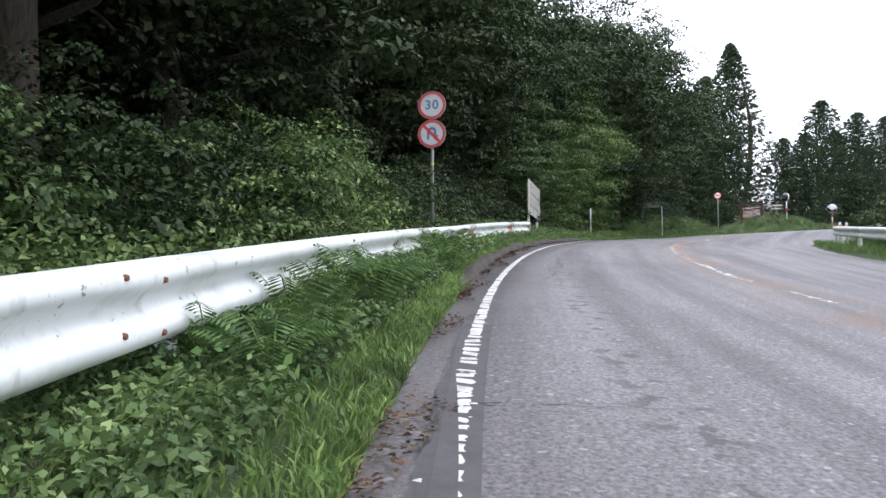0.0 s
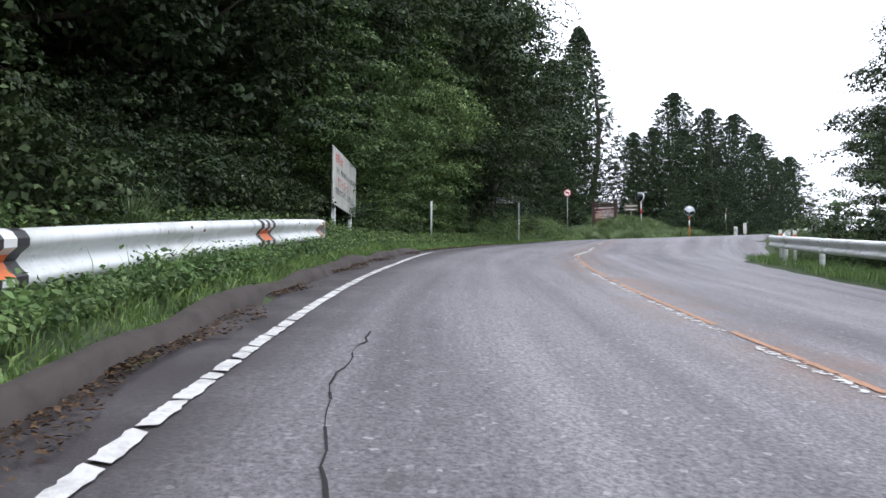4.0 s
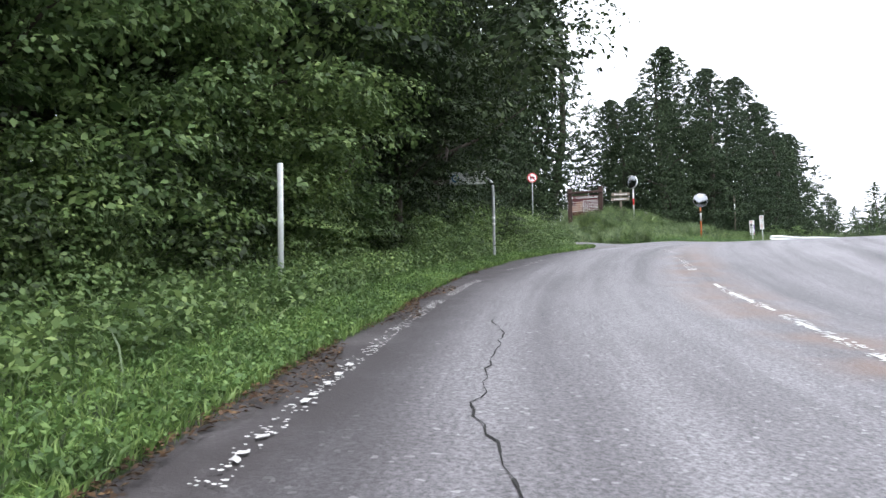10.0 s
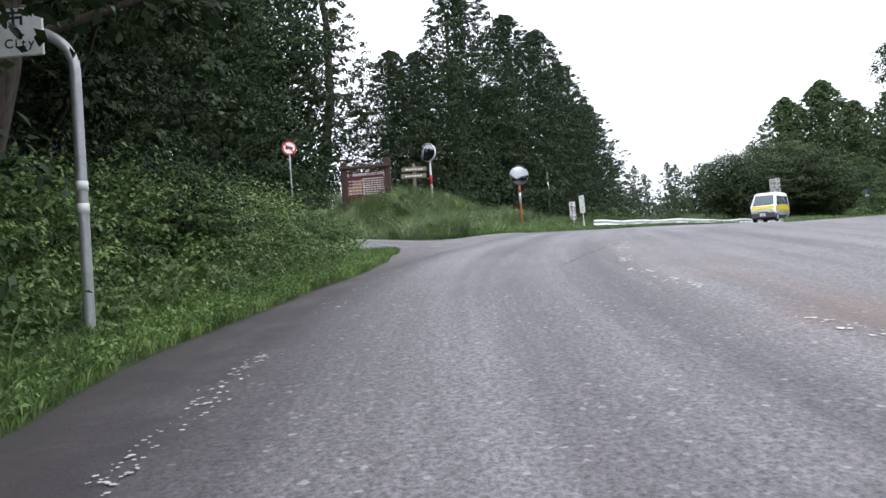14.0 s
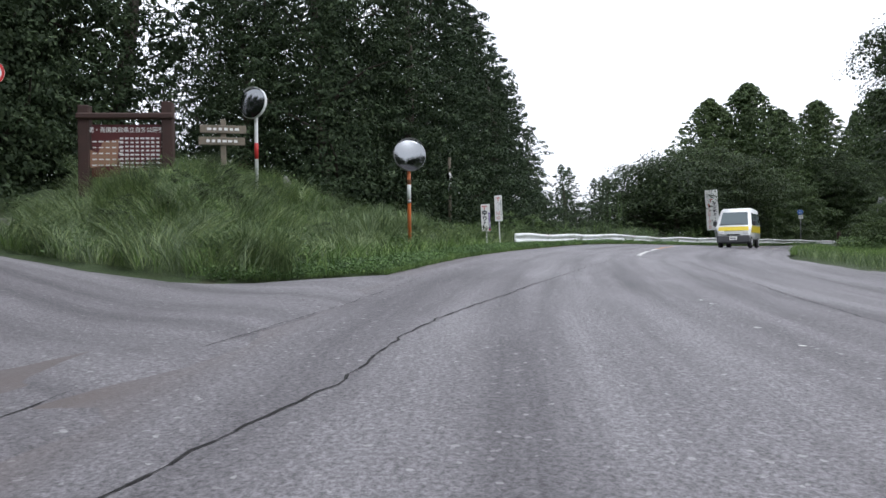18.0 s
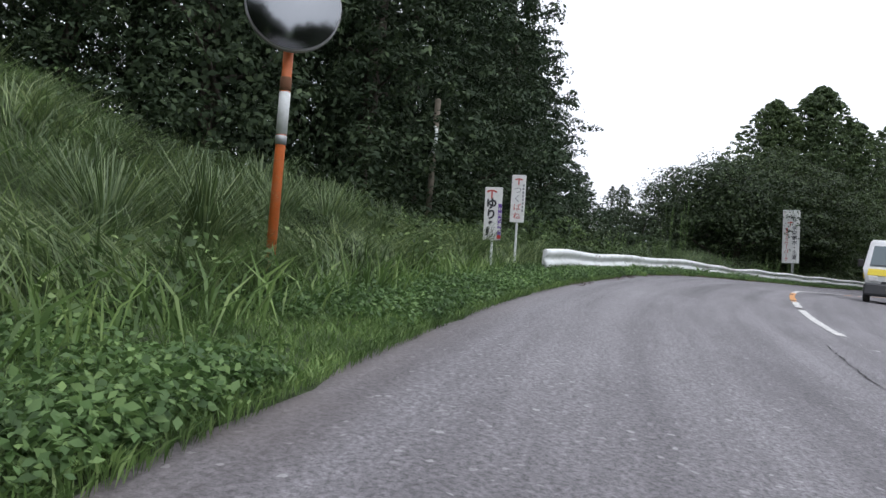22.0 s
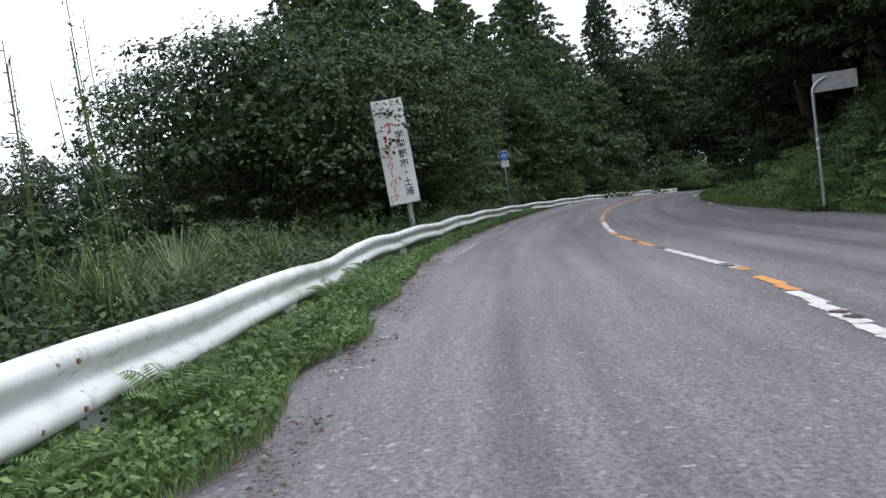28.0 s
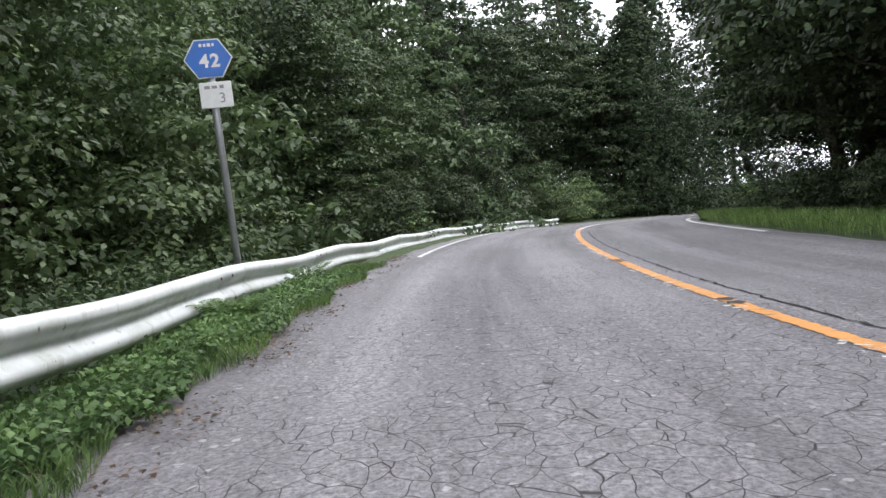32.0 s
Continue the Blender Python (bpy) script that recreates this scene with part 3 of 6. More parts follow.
def plant(proto, x, y, size=1.0, turn=0.0, sink=0.15, tallness=1.0):
    z = height(x, y) - sink
    o = copy_thing(proto, Matrix.Identity(4))
    o.matrix_basis = pose(x, y, z, 0, 0, turn) @ Matrix.Diagonal((size, size, size * tallness, 1))
    return o


BROAD = [
    make_tree("broadleaf_tree", "tall dark green broadleaf tree at the forest edge", 13, 4.6, 2.8, broad_crown(1, 13, 4.6, 2.8, 170, 160, 0.095, LEAF_DARK), 0.28, 9, 1),
    make_tree("broadleaf_tree", "tall dark green broadleaf tree at the forest edge", 11, 4.2, 1.9, broad_crown(2, 11, 4.2, 1.9, 160, 160, 0.09, LEAF_DARK), 0.24, 8, 2),
    make_tree("broadleaf_tree", "leafy mid-green broadleaf tree overhanging the verge", 8, 3.6, 1.2, broad_crown(3, 8, 3.6, 1.2, 190, 150, 0.062, LEAF_MID, 2200), 0.18, 8, 3),
]
FAR_BROAD = [
    make_tree("broadleaf_tree", "dark green broadleaf tree deep in the wood", 13, 4.6, 1.2, broad_crown(21, 13, 4.6, 1.2, 120, 60, 0.17, LEAF_DARK, 2200), 0.28, 9, 21),
]
CEDAR = [
    make_tree("cedar_tree", "tall dark conical cedar tree", 17, 4.6, 0.8, cedar_crown(4, 17, 5.3, 0.8, 1300, 20, 0.095, LEAF_CEDAR, 5200, 0.82, 0.56), 0.3, 10, 4),
    make_tree("cedar_tree", "tall dark conical cedar tree", 15, 4.6, 0.7, cedar_crown(5, 15, 5.8, 0.7, 1300, 20, 0.095, LEAF_CEDAR, 5600, 0.7, 0.56), 0.3, 10, 5),
    make_tree("cypress_tree", "broad dark cypress with a full skirt of branches", 14, 4.2, 0.3, cedar_crown(8, 14, 5.3, 0.3, 1150, 54, 0.058, LEAF_CEDAR, 17000, 0.57, 0.62), 0.3, 10, 8),
    make_tree("cypress_tree", "broad dark cypress with a full skirt of branches", 14, 4.2, 0.3, cedar_crown(18, 14, 5.3, 0.3, 1150, 54, 0.058, LEAF_CEDAR, 17000, 0.57, 0.62), 0.3, 10, 18),
]
FAR_CEDAR = [
    make_tree("cedar_tree", "tall dark cedar tree deep in the wood", 17, 4.6, 0.8, cedar_crown(24, 17, 4.6, 0.8, 230, 26, 0.14, LEAF_CEDAR, 3000, 0.58, 0.7), 0.3, 8, 24),
]
VINE = [
    make_tree("vine_covered_tree", "tall tree draped in pale green climbing vines", 14, 4.3, 0.3, cedar_crown(6, 14, 7.4, 0.3, 1600, 24, 0.1, LEAF_VINE, 7000, 0.68, 0.62), 0.28, 8, 6),
    make_tree("vine_covered_tree", "rounded tree draped in green climbing vines", 11, 4.2, 0.2, broad_crown(7, 11, 4.2, 0.2, 190, 110, 0.1, LEAF_VINE), 0.26, 8, 7),
]
VINE_HIGH = make_tree("vine_covered_tree", "tree hung with broad green vine leaves, dark beneath", 11, 4.2, 3.2, broad_crown(17, 11, 4.2, 3.2, 170, 110, 0.1, LEAF_VINE), 0.26, 8, 17)
SPREAD = make_tree("spreading_tree", "wide dark spreading tree with shade beneath its crown", 9.2, 5.2, 3.0, broad_crown(9, 9.2, 5.2, 3.0, 190, 150, 0.085, LEAF_DARK), 0.3, 11, 9)


def bush_crown(seed, tall, radius, count, per, size, leaf):
    rng = np.random.RandomState(seed)

    def places(n, reach, top_share):
        a, r = rng.uniform(0, 2 * math.pi, n), reach * radius * np.sqrt(rng.uniform(0, 1, n))
        top = tall * (1 - 0.55 * (r / radius) ** 2) * (1 + 0.2 * np.sin(a * 3 + seed) + 0.12 * np.sin(r * 6))
        return np.stack([r * np.cos(a), r * np.sin(a), top * rng.uniform(0.1, top_share, n)], 1)

    c = places(count, 1.0, 1.0)
    v = clumps(rng, c, rng.uniform(0.2, 0.46, count) * radius * 0.7, per, size, 0.5)
    c = places(420, 0.7, 0.6)
    v = np.concatenate([v, leaf_array(c, c * np.array([1, 1, 0]) + np.array([0, 0, 0.4]), 0.09, rng, 1.5)])
    return quads("crown", v, leaf, len(v))


def make_bush(label, tall, radius, leaf, seed, size=0.1, count=150, per=50):
    t = thing("bush", pose(0, 0, -60), label, "bush", "roadside bushes")
    part("stem", trunk_mesh("stem", np.random.RandomState(seed), tall * 0.7, 0.035, 7, radius * 0.8, 0.15), t)
    part("crown", bush_crown(seed, tall, radius, count, per, size, leaf), t)
    return t


BUSH = [
    make_bush("dense dark green leafy bush at the forest edge", 2.4, 1.5, LEAF_DARK, 11, 0.042, 130, 95),
    make_bush("leafy green bush with climbing leaves", 2.0, 1.4, LEAF_MID, 12, 0.038, 130, 95),
    make_bush("bush overgrown with broad kudzu leaves", 2.6, 1.7, LEAF_VINE, 13, 0.048, 130, 95),
]


def row(protos, s_from, s_to, step, d_from, d_to, seed, size=(0.85, 1.2), keep=None):
    """A loose row of plants along the road."""
    rng = np.random.RandomState(seed)
    s = s_from
    while s < s_to:
        d = rng.uniform(d_from, d_to)
        p = along(s + rng.uniform(-0.3, 0.3) * step, d)
        if keep is None or keep(p.x, p.y):
            plant(protos[rng.randint(len(protos))], p.x, p.y, rng.uniform(*size), rng.uniform(0, 360), 0.2)
        s += step * rng.uniform(0.8, 1.2)


def off_side_road(x, y):
    if math.hypot(x - 7.6, y - 30.6) < 2.1 or math.hypot(x - 11.0, y - 37.4) < 1.5:
        return False
    return not (y > 48 and x > float(side_left(y)) - 0.9 and x < float(side_right(y)) + 1.0)


# forest on the left, before the side road
row(BUSH[:2], -6, 8, 1.8, -8.0, -7.0, 21, (0.8, 1.2))
row(BUSH[:1], 9, 22, 1.5, -7.2, -6.4, 26, (0.7, 1.0))
row(BUSH[:1], 22, 33, 1.5, -7.8, -6.9, 22, (0.8, 1.2), off_side_road)
row(BUSH[:2], 33, 46, 1.6, -7.6, -6.7, 55, (0.8, 1.3), off_side_road)
row(BUSH[:2], 44, 54, 1.2, -6.6, -5.7, 27, (0.6, 0.8), off_side_road)
row(BUSH[1:2], 44.5, 55.5, 0.95, -6.0, -5.1, 50, (0.48, 0.66), off_side_road)
row(BUSH[1:2], 46, 60, 1.5, -8.6, -7.4, 28, (0.7, 0.9), off_side_road)
row(BROAD[:2], -8, 34, 2.9, -9.8, -8.4, 23, (0.85, 1.1), off_side_road)
row(BROAD, 34, 45, 2.9, -9.8, -8.4, 51, (0.85, 1.1), off_side_road)
row(FAR_BROAD, -8, 46, 4.0, -13, -11.5, 52, (0.8, 1.0), off_side_road)
row(FAR_BROAD, -8, 46, 4.5, -30, -26, 53, (1.0, 1.2), off_side_road)
row(FAR_BROAD + FAR_CEDAR, -8, 50, 3.6, -17, -14, 24, (1.0, 1.3), off_side_road)
row(FAR_CEDAR, -6, 46, 3.6, -22, -18, 25, (1.05, 1.35), off_side_road)
for s, d, k, size in ((36.0, -7.4, 2, 0.75), (31.5, -8.0, 2, 0.8), (40.5, -7.4, 2, 0.95)):
    p = along(s, d)
    plant(BROAD[k], p.x, p.y, size, 71 * s)
for x, y, k, size in ((18.3, 50.5, 0, 1.08), (20.4, 55.2, 1, 1.15), (15.8, 46.5, 0, 1.1), (12.6, 42.5, 0, 1.05), (16.5, 54, 0, 1.2)):
    plant(BROAD[k], x, y, size, 57 * y)
plant(BROAD[1], 14.9, 47.0, 0.8, 40)
plant(BROAD[1], 15.8, 45.2, 0.55, 140)
row(BUSH[1:2], 35.5, 43.5, 1.1, -7.8, -7.1, 29, (0.9, 1.4))
for s, d, size in ((37.0, -8.2, 0.85), (38.8, -7.9, 1.0), (42.6, -7.8, 0.9)):
    p = along(s, d)
    plant(BROAD[2], p.x, p.y, size, 71 * s)
for x, y, k, size in ((25.0, 53.8, 1, 0.5), (25.9, 56.4, 1, 0.6), (25.0, 55.6, 1, 0.75), (24.6, 53.6, 0, 0.6), (24.2, 51.9, 1, 0.5), (26.2, 58.0, 1, 0.75), (25.0, 57.6, 0, 0.85), (26.6, 60.6, 0, 0.8)):
    plant(BUSH[k], x, y, size, 91 * y, 0.1)
for s, d, size in ((8.8, -6.6, 0.95), (10.3, -6.7, 1.05), (11.8, -6.8, 1.15), (13.2, -6.8, 1.0)):
    p = along(s, d)
    plant(BUSH[1], p.x, p.y, size, 63 * s)
# tall trees left of the side road and behind the round sign
for x, y, k, size in ((20, 57.5, 2, 0.95), (22, 62.5, 2, 1.05), (22.8, 68, 3, 1.1), (24.5, 74, 2, 1.15), (27, 81, 3, 1.2), (31.5, 84, 2, 1.25), (33.2, 78.6, 3, 1.1), (36.6, 77.6, 2, 1.2),
                      (40.6, 79.8, 0, 1.3), (37.5, 85, 2, 1.3), (41, 86, 2, 1.15), (17.5, 64, 3, 1.15), (16, 57, 2, 1.1), (18, 71, 2, 1.25), (14, 51, 3, 1.05)):
    plant(CEDAR[k], x, y, size, 37 * x)
for x, y, size in ((30, 91, 1.2), (36, 93, 1.25), (41.5, 91, 1.15), (24, 89, 1.2), (19, 77, 1.2), (34.5, 88, 1.2)):
    plant(FAR_CEDAR[0], x, y, size, 31 * x)
# dark cypresses behind the mirror and the arrow signs
for x, y, k, size in ((45.2, 70.6, 2, 0.98), (49.2, 71.0, 3, 0.92), (53.2, 72.2, 2, 0.93), (57.2, 73.9, 3, 0.92), (61.2, 76, 2, 0.9), (65.3, 78.2, 3, 1.0), (71, 83, 2, 0.6), (43.2, 74.2, 3, 0.75),
                      (47, 76.5, 2, 0.85), (51.5, 78, 3, 0.9), (56, 79.5, 2, 0.9), (60.5, 82, 3, 0.85)):
    plant(CEDAR[k], x, y, size, 53 * x)
# far trees in the gap
for k in range(24):
    plant(FAR_CEDAR[0], 148 + 1.7 * k, 152 - 1.8 * k + 5 * math.sin(k * 2.2), 1.0 + 0.16 * math.sin(k * 1.7), 29 * k)
# left, past the drop
for x, y, k, size in ((100.8, 74.8, 0, 1.1), (97, 77, 0, 1.0), (104, 73, 0, 0.92), (93.5, 76, 1, 0.9), (109.5, 71, 0, 1.0), (115.5, 66.8, 0, 1.12), (119.5, 65, 0, 0.9), (106, 68.5, 1, 0.75), (111.5, 65.6, 1, 0.65)):
    plant(VINE[k], x, y, size, 61 * x)
for x, y, k, size in ((123.2, 60.8, 0, 0.95), (127.5, 56, 1, 0.58), (121, 70, 0, 0.85), (131.5, 51, 0, 1.0), (134, 45, 1, 1.05), (137, 36, 0, 1.0), (129.5, 47.5, 1, 0.9), (128, 66, 0, 0.8), (133, 60, 1, 0.65), (118.5, 61.5, 1, 0.62)):
    plant(CEDAR[k], x, y, size, 43 * x)
plant(SPREAD, 79.8, 73.6, 1.0, 20)
for x, y, size in ((71, 79.5, 0.5), (76, 79, 0.55), (82, 79.5, 0.58), (87, 79, 0.6), (91, 78.5, 0.62)):
    plant(BROAD[0], x, y, size, 67 * x)
plant(SPREAD, 86.8, 72.6, 1.0, 140)
for x, y, k, size in ((91.5, 73.5, 2, 0.8), (95, 71.2, 2, 0.65)):
    plant(BROAD[k], x, y, size, 43 * x)
for x, y, k, size in ((61, 71.6, 1, 1.2), (64.2, 72.6, 1, 1.4), (67.2, 73.6, 2, 1.3), (70.5, 74, 1, 1.2), (58, 70.6, 0, 1.1), (73.5, 73.2, 2, 1.1), (63, 75.5, 0, 1.5), (55, 69.2, 1, 0.9), (52.4, 68.4, 1, 0.8), (76, 72.2, 1, 1.2)):
    plant(BUSH[k], x, y, size, 43 * x)
row(BUSH[1:], 84.5, 95, 1.2, -7.2, -6.0, 48, (0.5, 0.75))
row(BUSH, 94, 110, 1.5, -7.4, -6.4, 41, (0.65, 0.95))
row(BUSH[1:], 96, 112, 2.0, -9.4, -8.2, 42, (0.9, 1.2))
row(BUSH[:1], 120.5, 136, 1.6, -8.0, -7.0, 43, (0.55, 0.8))
row(BUSH[2:], 119, 130, 2.2, -9.2, -8.2, 44, (1.3, 1.8))
for s, d, size in ((117.5, -8.6, 0.62), (120.5, -7.6, 0.5), (124, -8.2, 0.6), (128, -8.6, 0.62)):
    p = along(s, d)
    plant(VINE_HIGH, p.x, p.y, size, 59 * s)
row(BUSH, 135, 176, 2.4, -7.0, -6.0, 45, (1.0, 1.4))
row(BROAD[:2], 134, 152, 3.6, -10.5, -8.4, 46, (0.5, 0.7))
row(BROAD[:2], 153, 176, 3.4, -10.5, -8.4, 49, (0.85, 1.1))
row(FAR_CEDAR, 156, 176, 4.0, -16, -13, 47, (0.9, 1.1))
# right of the road
row(BUSH, 6, 40, 2.4, 8.5, 10.5, 36, (0.9, 1.4))
row(BROAD[1:], 14, 44, 3.6, 11.5, 14, 31, (0.85, 1.1))
row(FAR_BROAD, 18, 44, 4.5, 17, 19, 30, (0.8, 1.0))
row(FAR_CEDAR, 16, 34, 5, 20, 26, 32, (0.9, 1.1))
for x, y, k, size in ((41.5, 44.5, 1, 0.75), (37.5, 39, 0, 0.65), (34, 33.5, 1, 0.75), (46, 45.5, 0, 0.7), (42, 40, 1, 0.8), (51, 47, 1, 0.6)):
    plant(BROAD[k], x, y, size, 47 * x)
for x, y, size in ((78.6, 58.9, 0.75), (80.2, 58.5, 0.9), (82, 58.3, 0.9), (76.4, 58.0, 0.8), (84.2, 57.8, 1.0), (86.5, 57.4, 0.9), (79, 57, 1.1), (74.5, 56.6, 0.9)):
    plant(BUSH[1], x, y, size, 77 * x)
row(BUSH, 96, 123, 1.5, 7.2, 8.4, 33, (0.7, 1.0))
row(BUSH[1:], 97, 122, 1.8, 9.0, 10.5, 37, (0.9, 1.3))
row(BROAD[:2], 99, 124, 3.0, 11.5, 14, 34, (0.85, 1.1))
row(BROAD[:2], 121, 176, 2.4, 7.6, 9.4, 38, (0.9, 1.15))
row(BROAD[:2], 108, 135, 3.0, 8.8, 10.5, 54, (0.9, 1.15))
row(BUSH[:1], 124, 176, 2.2, 6.0, 6.8, 39, (0.7, 1.0))
row(BUSH[:1], 112, 160, 2.2, 11.5, 13.5, 56, (1.7, 2.3))
row(FAR_BROAD, 116, 160, 3.6, 20, 23, 57, (0.8, 1.0))
row(FAR_CEDAR + FAR_BROAD, 104, 176, 3.8, 15, 19, 35, (0.9, 1.15))


# ---- grass, weeds and leaf litter ----
def blades(x, y, tall, wide, lean, rng, lift=0.0, sway=0.0):
    """Corners of tapered, leaning blades standing at x, y; with sway they lean together in patches."""
    n = len(x)
    z = terrain(x, y) + lift
    a = rng.uniform(0, 2 * math.pi, n)
    h = tall * rng.uniform(0.5, 1.25, n)
    w = wide * rng.uniform(0.6, 1.3, n)
    ln = lean * h * rng.uniform(0.2, 1.2, n)
    b = rng.uniform(0, 2 * math.pi, n)
    if sway:
        b = np.array([9 * noise.noise(Vector((p * sway, q * sway, 5.5))) for p, q in zip(x, y)]) + rng.normal(0, 0.5, n)
        h = h * np.array([1 + 0.7 * noise.noise(Vector((p * 0.9, q * 0.9, 1.5))) for p, q in zip(x, y)])
        ln = lean * h * rng.uniform(0.5, 1.2, n)
    dx, dy = np.cos(a) * w / 2, np.sin(a) * w / 2
    tx, ty = x + np.cos(b) * ln, y + np.sin(b) * ln
    mx, my = x + np.cos(b) * ln * 0.35, y + np.sin(b) * ln * 0.35
    base = np.stack([x, y, z - 0.02], 1)
    mid1 = np.stack([mx - dx, my - dy, z + 0.62 * h], 1)
    tip = np.stack([tx, ty, z + h], 1)
    mid2 = np.stack([mx + dx, my + dy, z + 0.62 * h], 1)
    return np.stack([base, mid1, tip, mid2], 1)


def strewn(rng, count, s_from, s_to, d_of, keep=None):
    """Random places along a strip; d_of gives the two sides at s."""
    s = rng.uniform(s_from, s_to, count)
    lo, hi = d_of(s)
    d = lo + (hi - lo) * rng.uniform(0, 1, count) ** 1.35
    cx = np.stack([np.interp(s, _st, _cx[:, k]) for k in range(2)], 1)
    tx = np.stack([np.interp(s, _st, _tx[:, k]) for k in range(2)], 1)
    x, y = cx[:, 0] + d * tx[:, 1], cx[:, 1] - d * tx[:, 0]
    if keep is not None:
        k = keep(x, y)
        x, y = x[k], y[k]
    return x, y


def free_of_side(x, y):
    return ~((y > 51.5) & (x < side_right(y) + 0.05) & (x > side_x(y) - side_half(y) - 0.1))


def stuff(name, v, material, label, category):
    ob = new(name, quads(name, v, material, len(v)))
    return tagged(ob, label, category, kind="stuff")


def patchy(rng, x, y, scale, least):
    """Keeps the places where a slow noise is high, so that growth comes in patches."""
    v = np.array([noise.noise(Vector((a * scale, b * scale, 3.1))) for a, b in zip(x, y)])
    return (v + rng.uniform(-0.2, 0.2, len(x))) > least


rng = np.random.RandomState(77)
EDGE = lambda s: left_edge(s) + 0.22 * ease(78, 86, s)
x, y = strewn(rng, 85000, -3, 58, lambda s: (EDGE(s) + 0.05 - 0.12 * ((s > 8) & (s < 30)), -6.8 + 0 * s), free_of_side)
stuff("verge_grass", blades(x, y, 0.085, 0.009, 0.9, rng), GRASS, "fresh green grass on the road verge", "grass")
x, y = strewn(rng, 55000, -2, 58, lambda s: (EDGE(s) + 0.05 - 0.11 * ((s > 8) & (s < 30)), EDGE(s) - 1.1), free_of_side)
stuff("verge_grass", blades(x, y, 0.07, 0.013, 1.2, rng), GRASS, "short green grass along the asphalt edge", "grass")
x, y = strewn(rng, 3500, 0, 58, lambda s: (EDGE(s) - 0.5, -6.8 + 0 * s), free_of_side)
k = patchy(rng, x, y, 0.5, 0.0)
stuff("long_grass", blades(x[k], y[k], 0.3, 0.01, 0.8, rng), GRASS_TALL, "long arching grass along the verge", "grass")
x, y = strewn(rng, 60000, 62, 84, lambda s: (EDGE(s) + 0.05, -5.4 + 0 * s), free_of_side)
stuff("verge_grass", blades(x, y, 0.075, 0.009, 1.1, rng), GRASS, "short bright green grass at the foot of the bank", "grass")
x, y = rng.uniform(31.5, 52, 170000), rng.uniform(55, 74, 170000)
s_, d_ = to_road(x, y)
k = (d_ < -4.9) & (d_ > -13) & (s_ < 84) & (x > side_right(y) + 0.05)
x, y = x[k], y[k]
stuff("bank_grass", blades(x, y, 0.55, 0.013, 1.1, rng, 0.0, 0.7), GRASS_TALL, "long dense grass covering the bank", "grass")
x, y = rng.uniform(31.5, 52, 30000), rng.uniform(55, 74, 30000)
s_, d_ = to_road(x, y)
k = (d_ < -4.3) & (d_ > -12) & (s_ < 80) & (x > side_right(y) + 0.05)
stuff("bank_grass", blades(x[k], y[k], 0.4, 0.02, 0.9, rng), GRASS, "bright green grass on the sunny side of the bank", "grass")
x, y = strewn(rng, 80000, 84, 126, lambda s: (EDGE(s) - 0.06 + 0.1 * np.sin(s * 2.7), -5.0 + 0 * s))
stuff("verge_grass", blades(x, y, 0.085, 0.009, 1.0, rng), GRASS, "green grass between asphalt and guardrail", "grass")
x, y = strewn(rng, 22000, 2, 40, lambda s: (right_edge(s) + 0.1, 8.5 + 0 * s))
k = patchy(rng, x, y, 0.35, -0.05)
stuff("verge_grass", blades(x[k], y[k], 0.22, 0.016, 0.7, rng), GRASS, "patchy grass on the gravel verge", "grass")
x, y = strewn(rng, 50000, 84, 150, lambda s: (right_edge(s) + 0.05, 8.0 + 0 * s))
stuff("verge_grass", blades(x, y, 0.25, 0.015, 0.7, rng), GRASS, "green grass below the wooded bank", "grass")
x, y = strewn(rng, 20000, 40, 84, lambda s: (right_edge(s) + 0.3, 14 + 0 * s))
stuff("verge_grass", blades(x, y, 0.3, 0.02, 0.7, rng), GRASS_TALL, "rough grass beyond the guardrail", "grass")


x, y = rng.uniform(23.5, 28.4, 26000), rng.uniform(49.5, 62, 26000)
s_, d_ = to_road(x, y)
k = (x < side_left(y) - 0.02) & (d_ < left_edge(s_) + 0.04) & (d_ > -9)
x, y = x[k], y[k]
stuff("verge_grass", blades(x, y, 0.14, 0.012, 0.8, rng), GRASS, "fresh grass on the spit beside the side road", "grass")
SPIT = (x[::9], y[::9])


def weeds(name, x, y, tall, size, per, leaf, label, lift=0.0):
    """Low leafy plants: a few leaves round each stem."""
    z = terrain(x, y) + lift
    n = len(x)
    h = tall * rng.uniform(0.3, 1.2, n)
    c = np.repeat(np.stack([x, y, z], 1), per, 0)
    hh = np.repeat(h, per) * rng.uniform(0.25, 1.0, n * per)
    a, r = rng.uniform(0, 2 * math.pi, n * per), np.repeat(h, per) * rng.uniform(0.1, 0.55, n * per)
    c += np.stack([np.cos(a) * r, np.sin(a) * r, hh], 1)
    up = np.stack([np.cos(a) * 0.5, np.sin(a) * 0.5, np.ones(n * per)], 1)
    return stuff(name, leaf_array(c, up, size, rng, 1.7), leaf, label, "weeds")


x, y = strewn(rng, 7500, -2, 26, lambda s: (EDGE(s) - 0.3, -4.95 + 0 * s))
weeds("verge_weeds", x, y, 0.13, 0.024, 13, LEAF_MID, "low leafy weeds between asphalt and guardrail")
x, y = strewn(rng, 1400, -2, 26, lambda s: (EDGE(s) - 0.3, -4.9 + 0 * s))
k = patchy(rng, x, y, 0.6, 0.02)
weeds("verge_weeds", x[k], y[k], 0.22, 0.03, 14, FERN, "bright green weeds between asphalt and guardrail")
x, y = strewn(rng, 3600, -3, 30, lambda s: (-5.5 + 0 * s, -6.8 + 0 * s))
weeds("verge_weeds", x, y, 0.5, 0.04, 13, LEAF_MID, "leafy green weeds behind the guardrail")
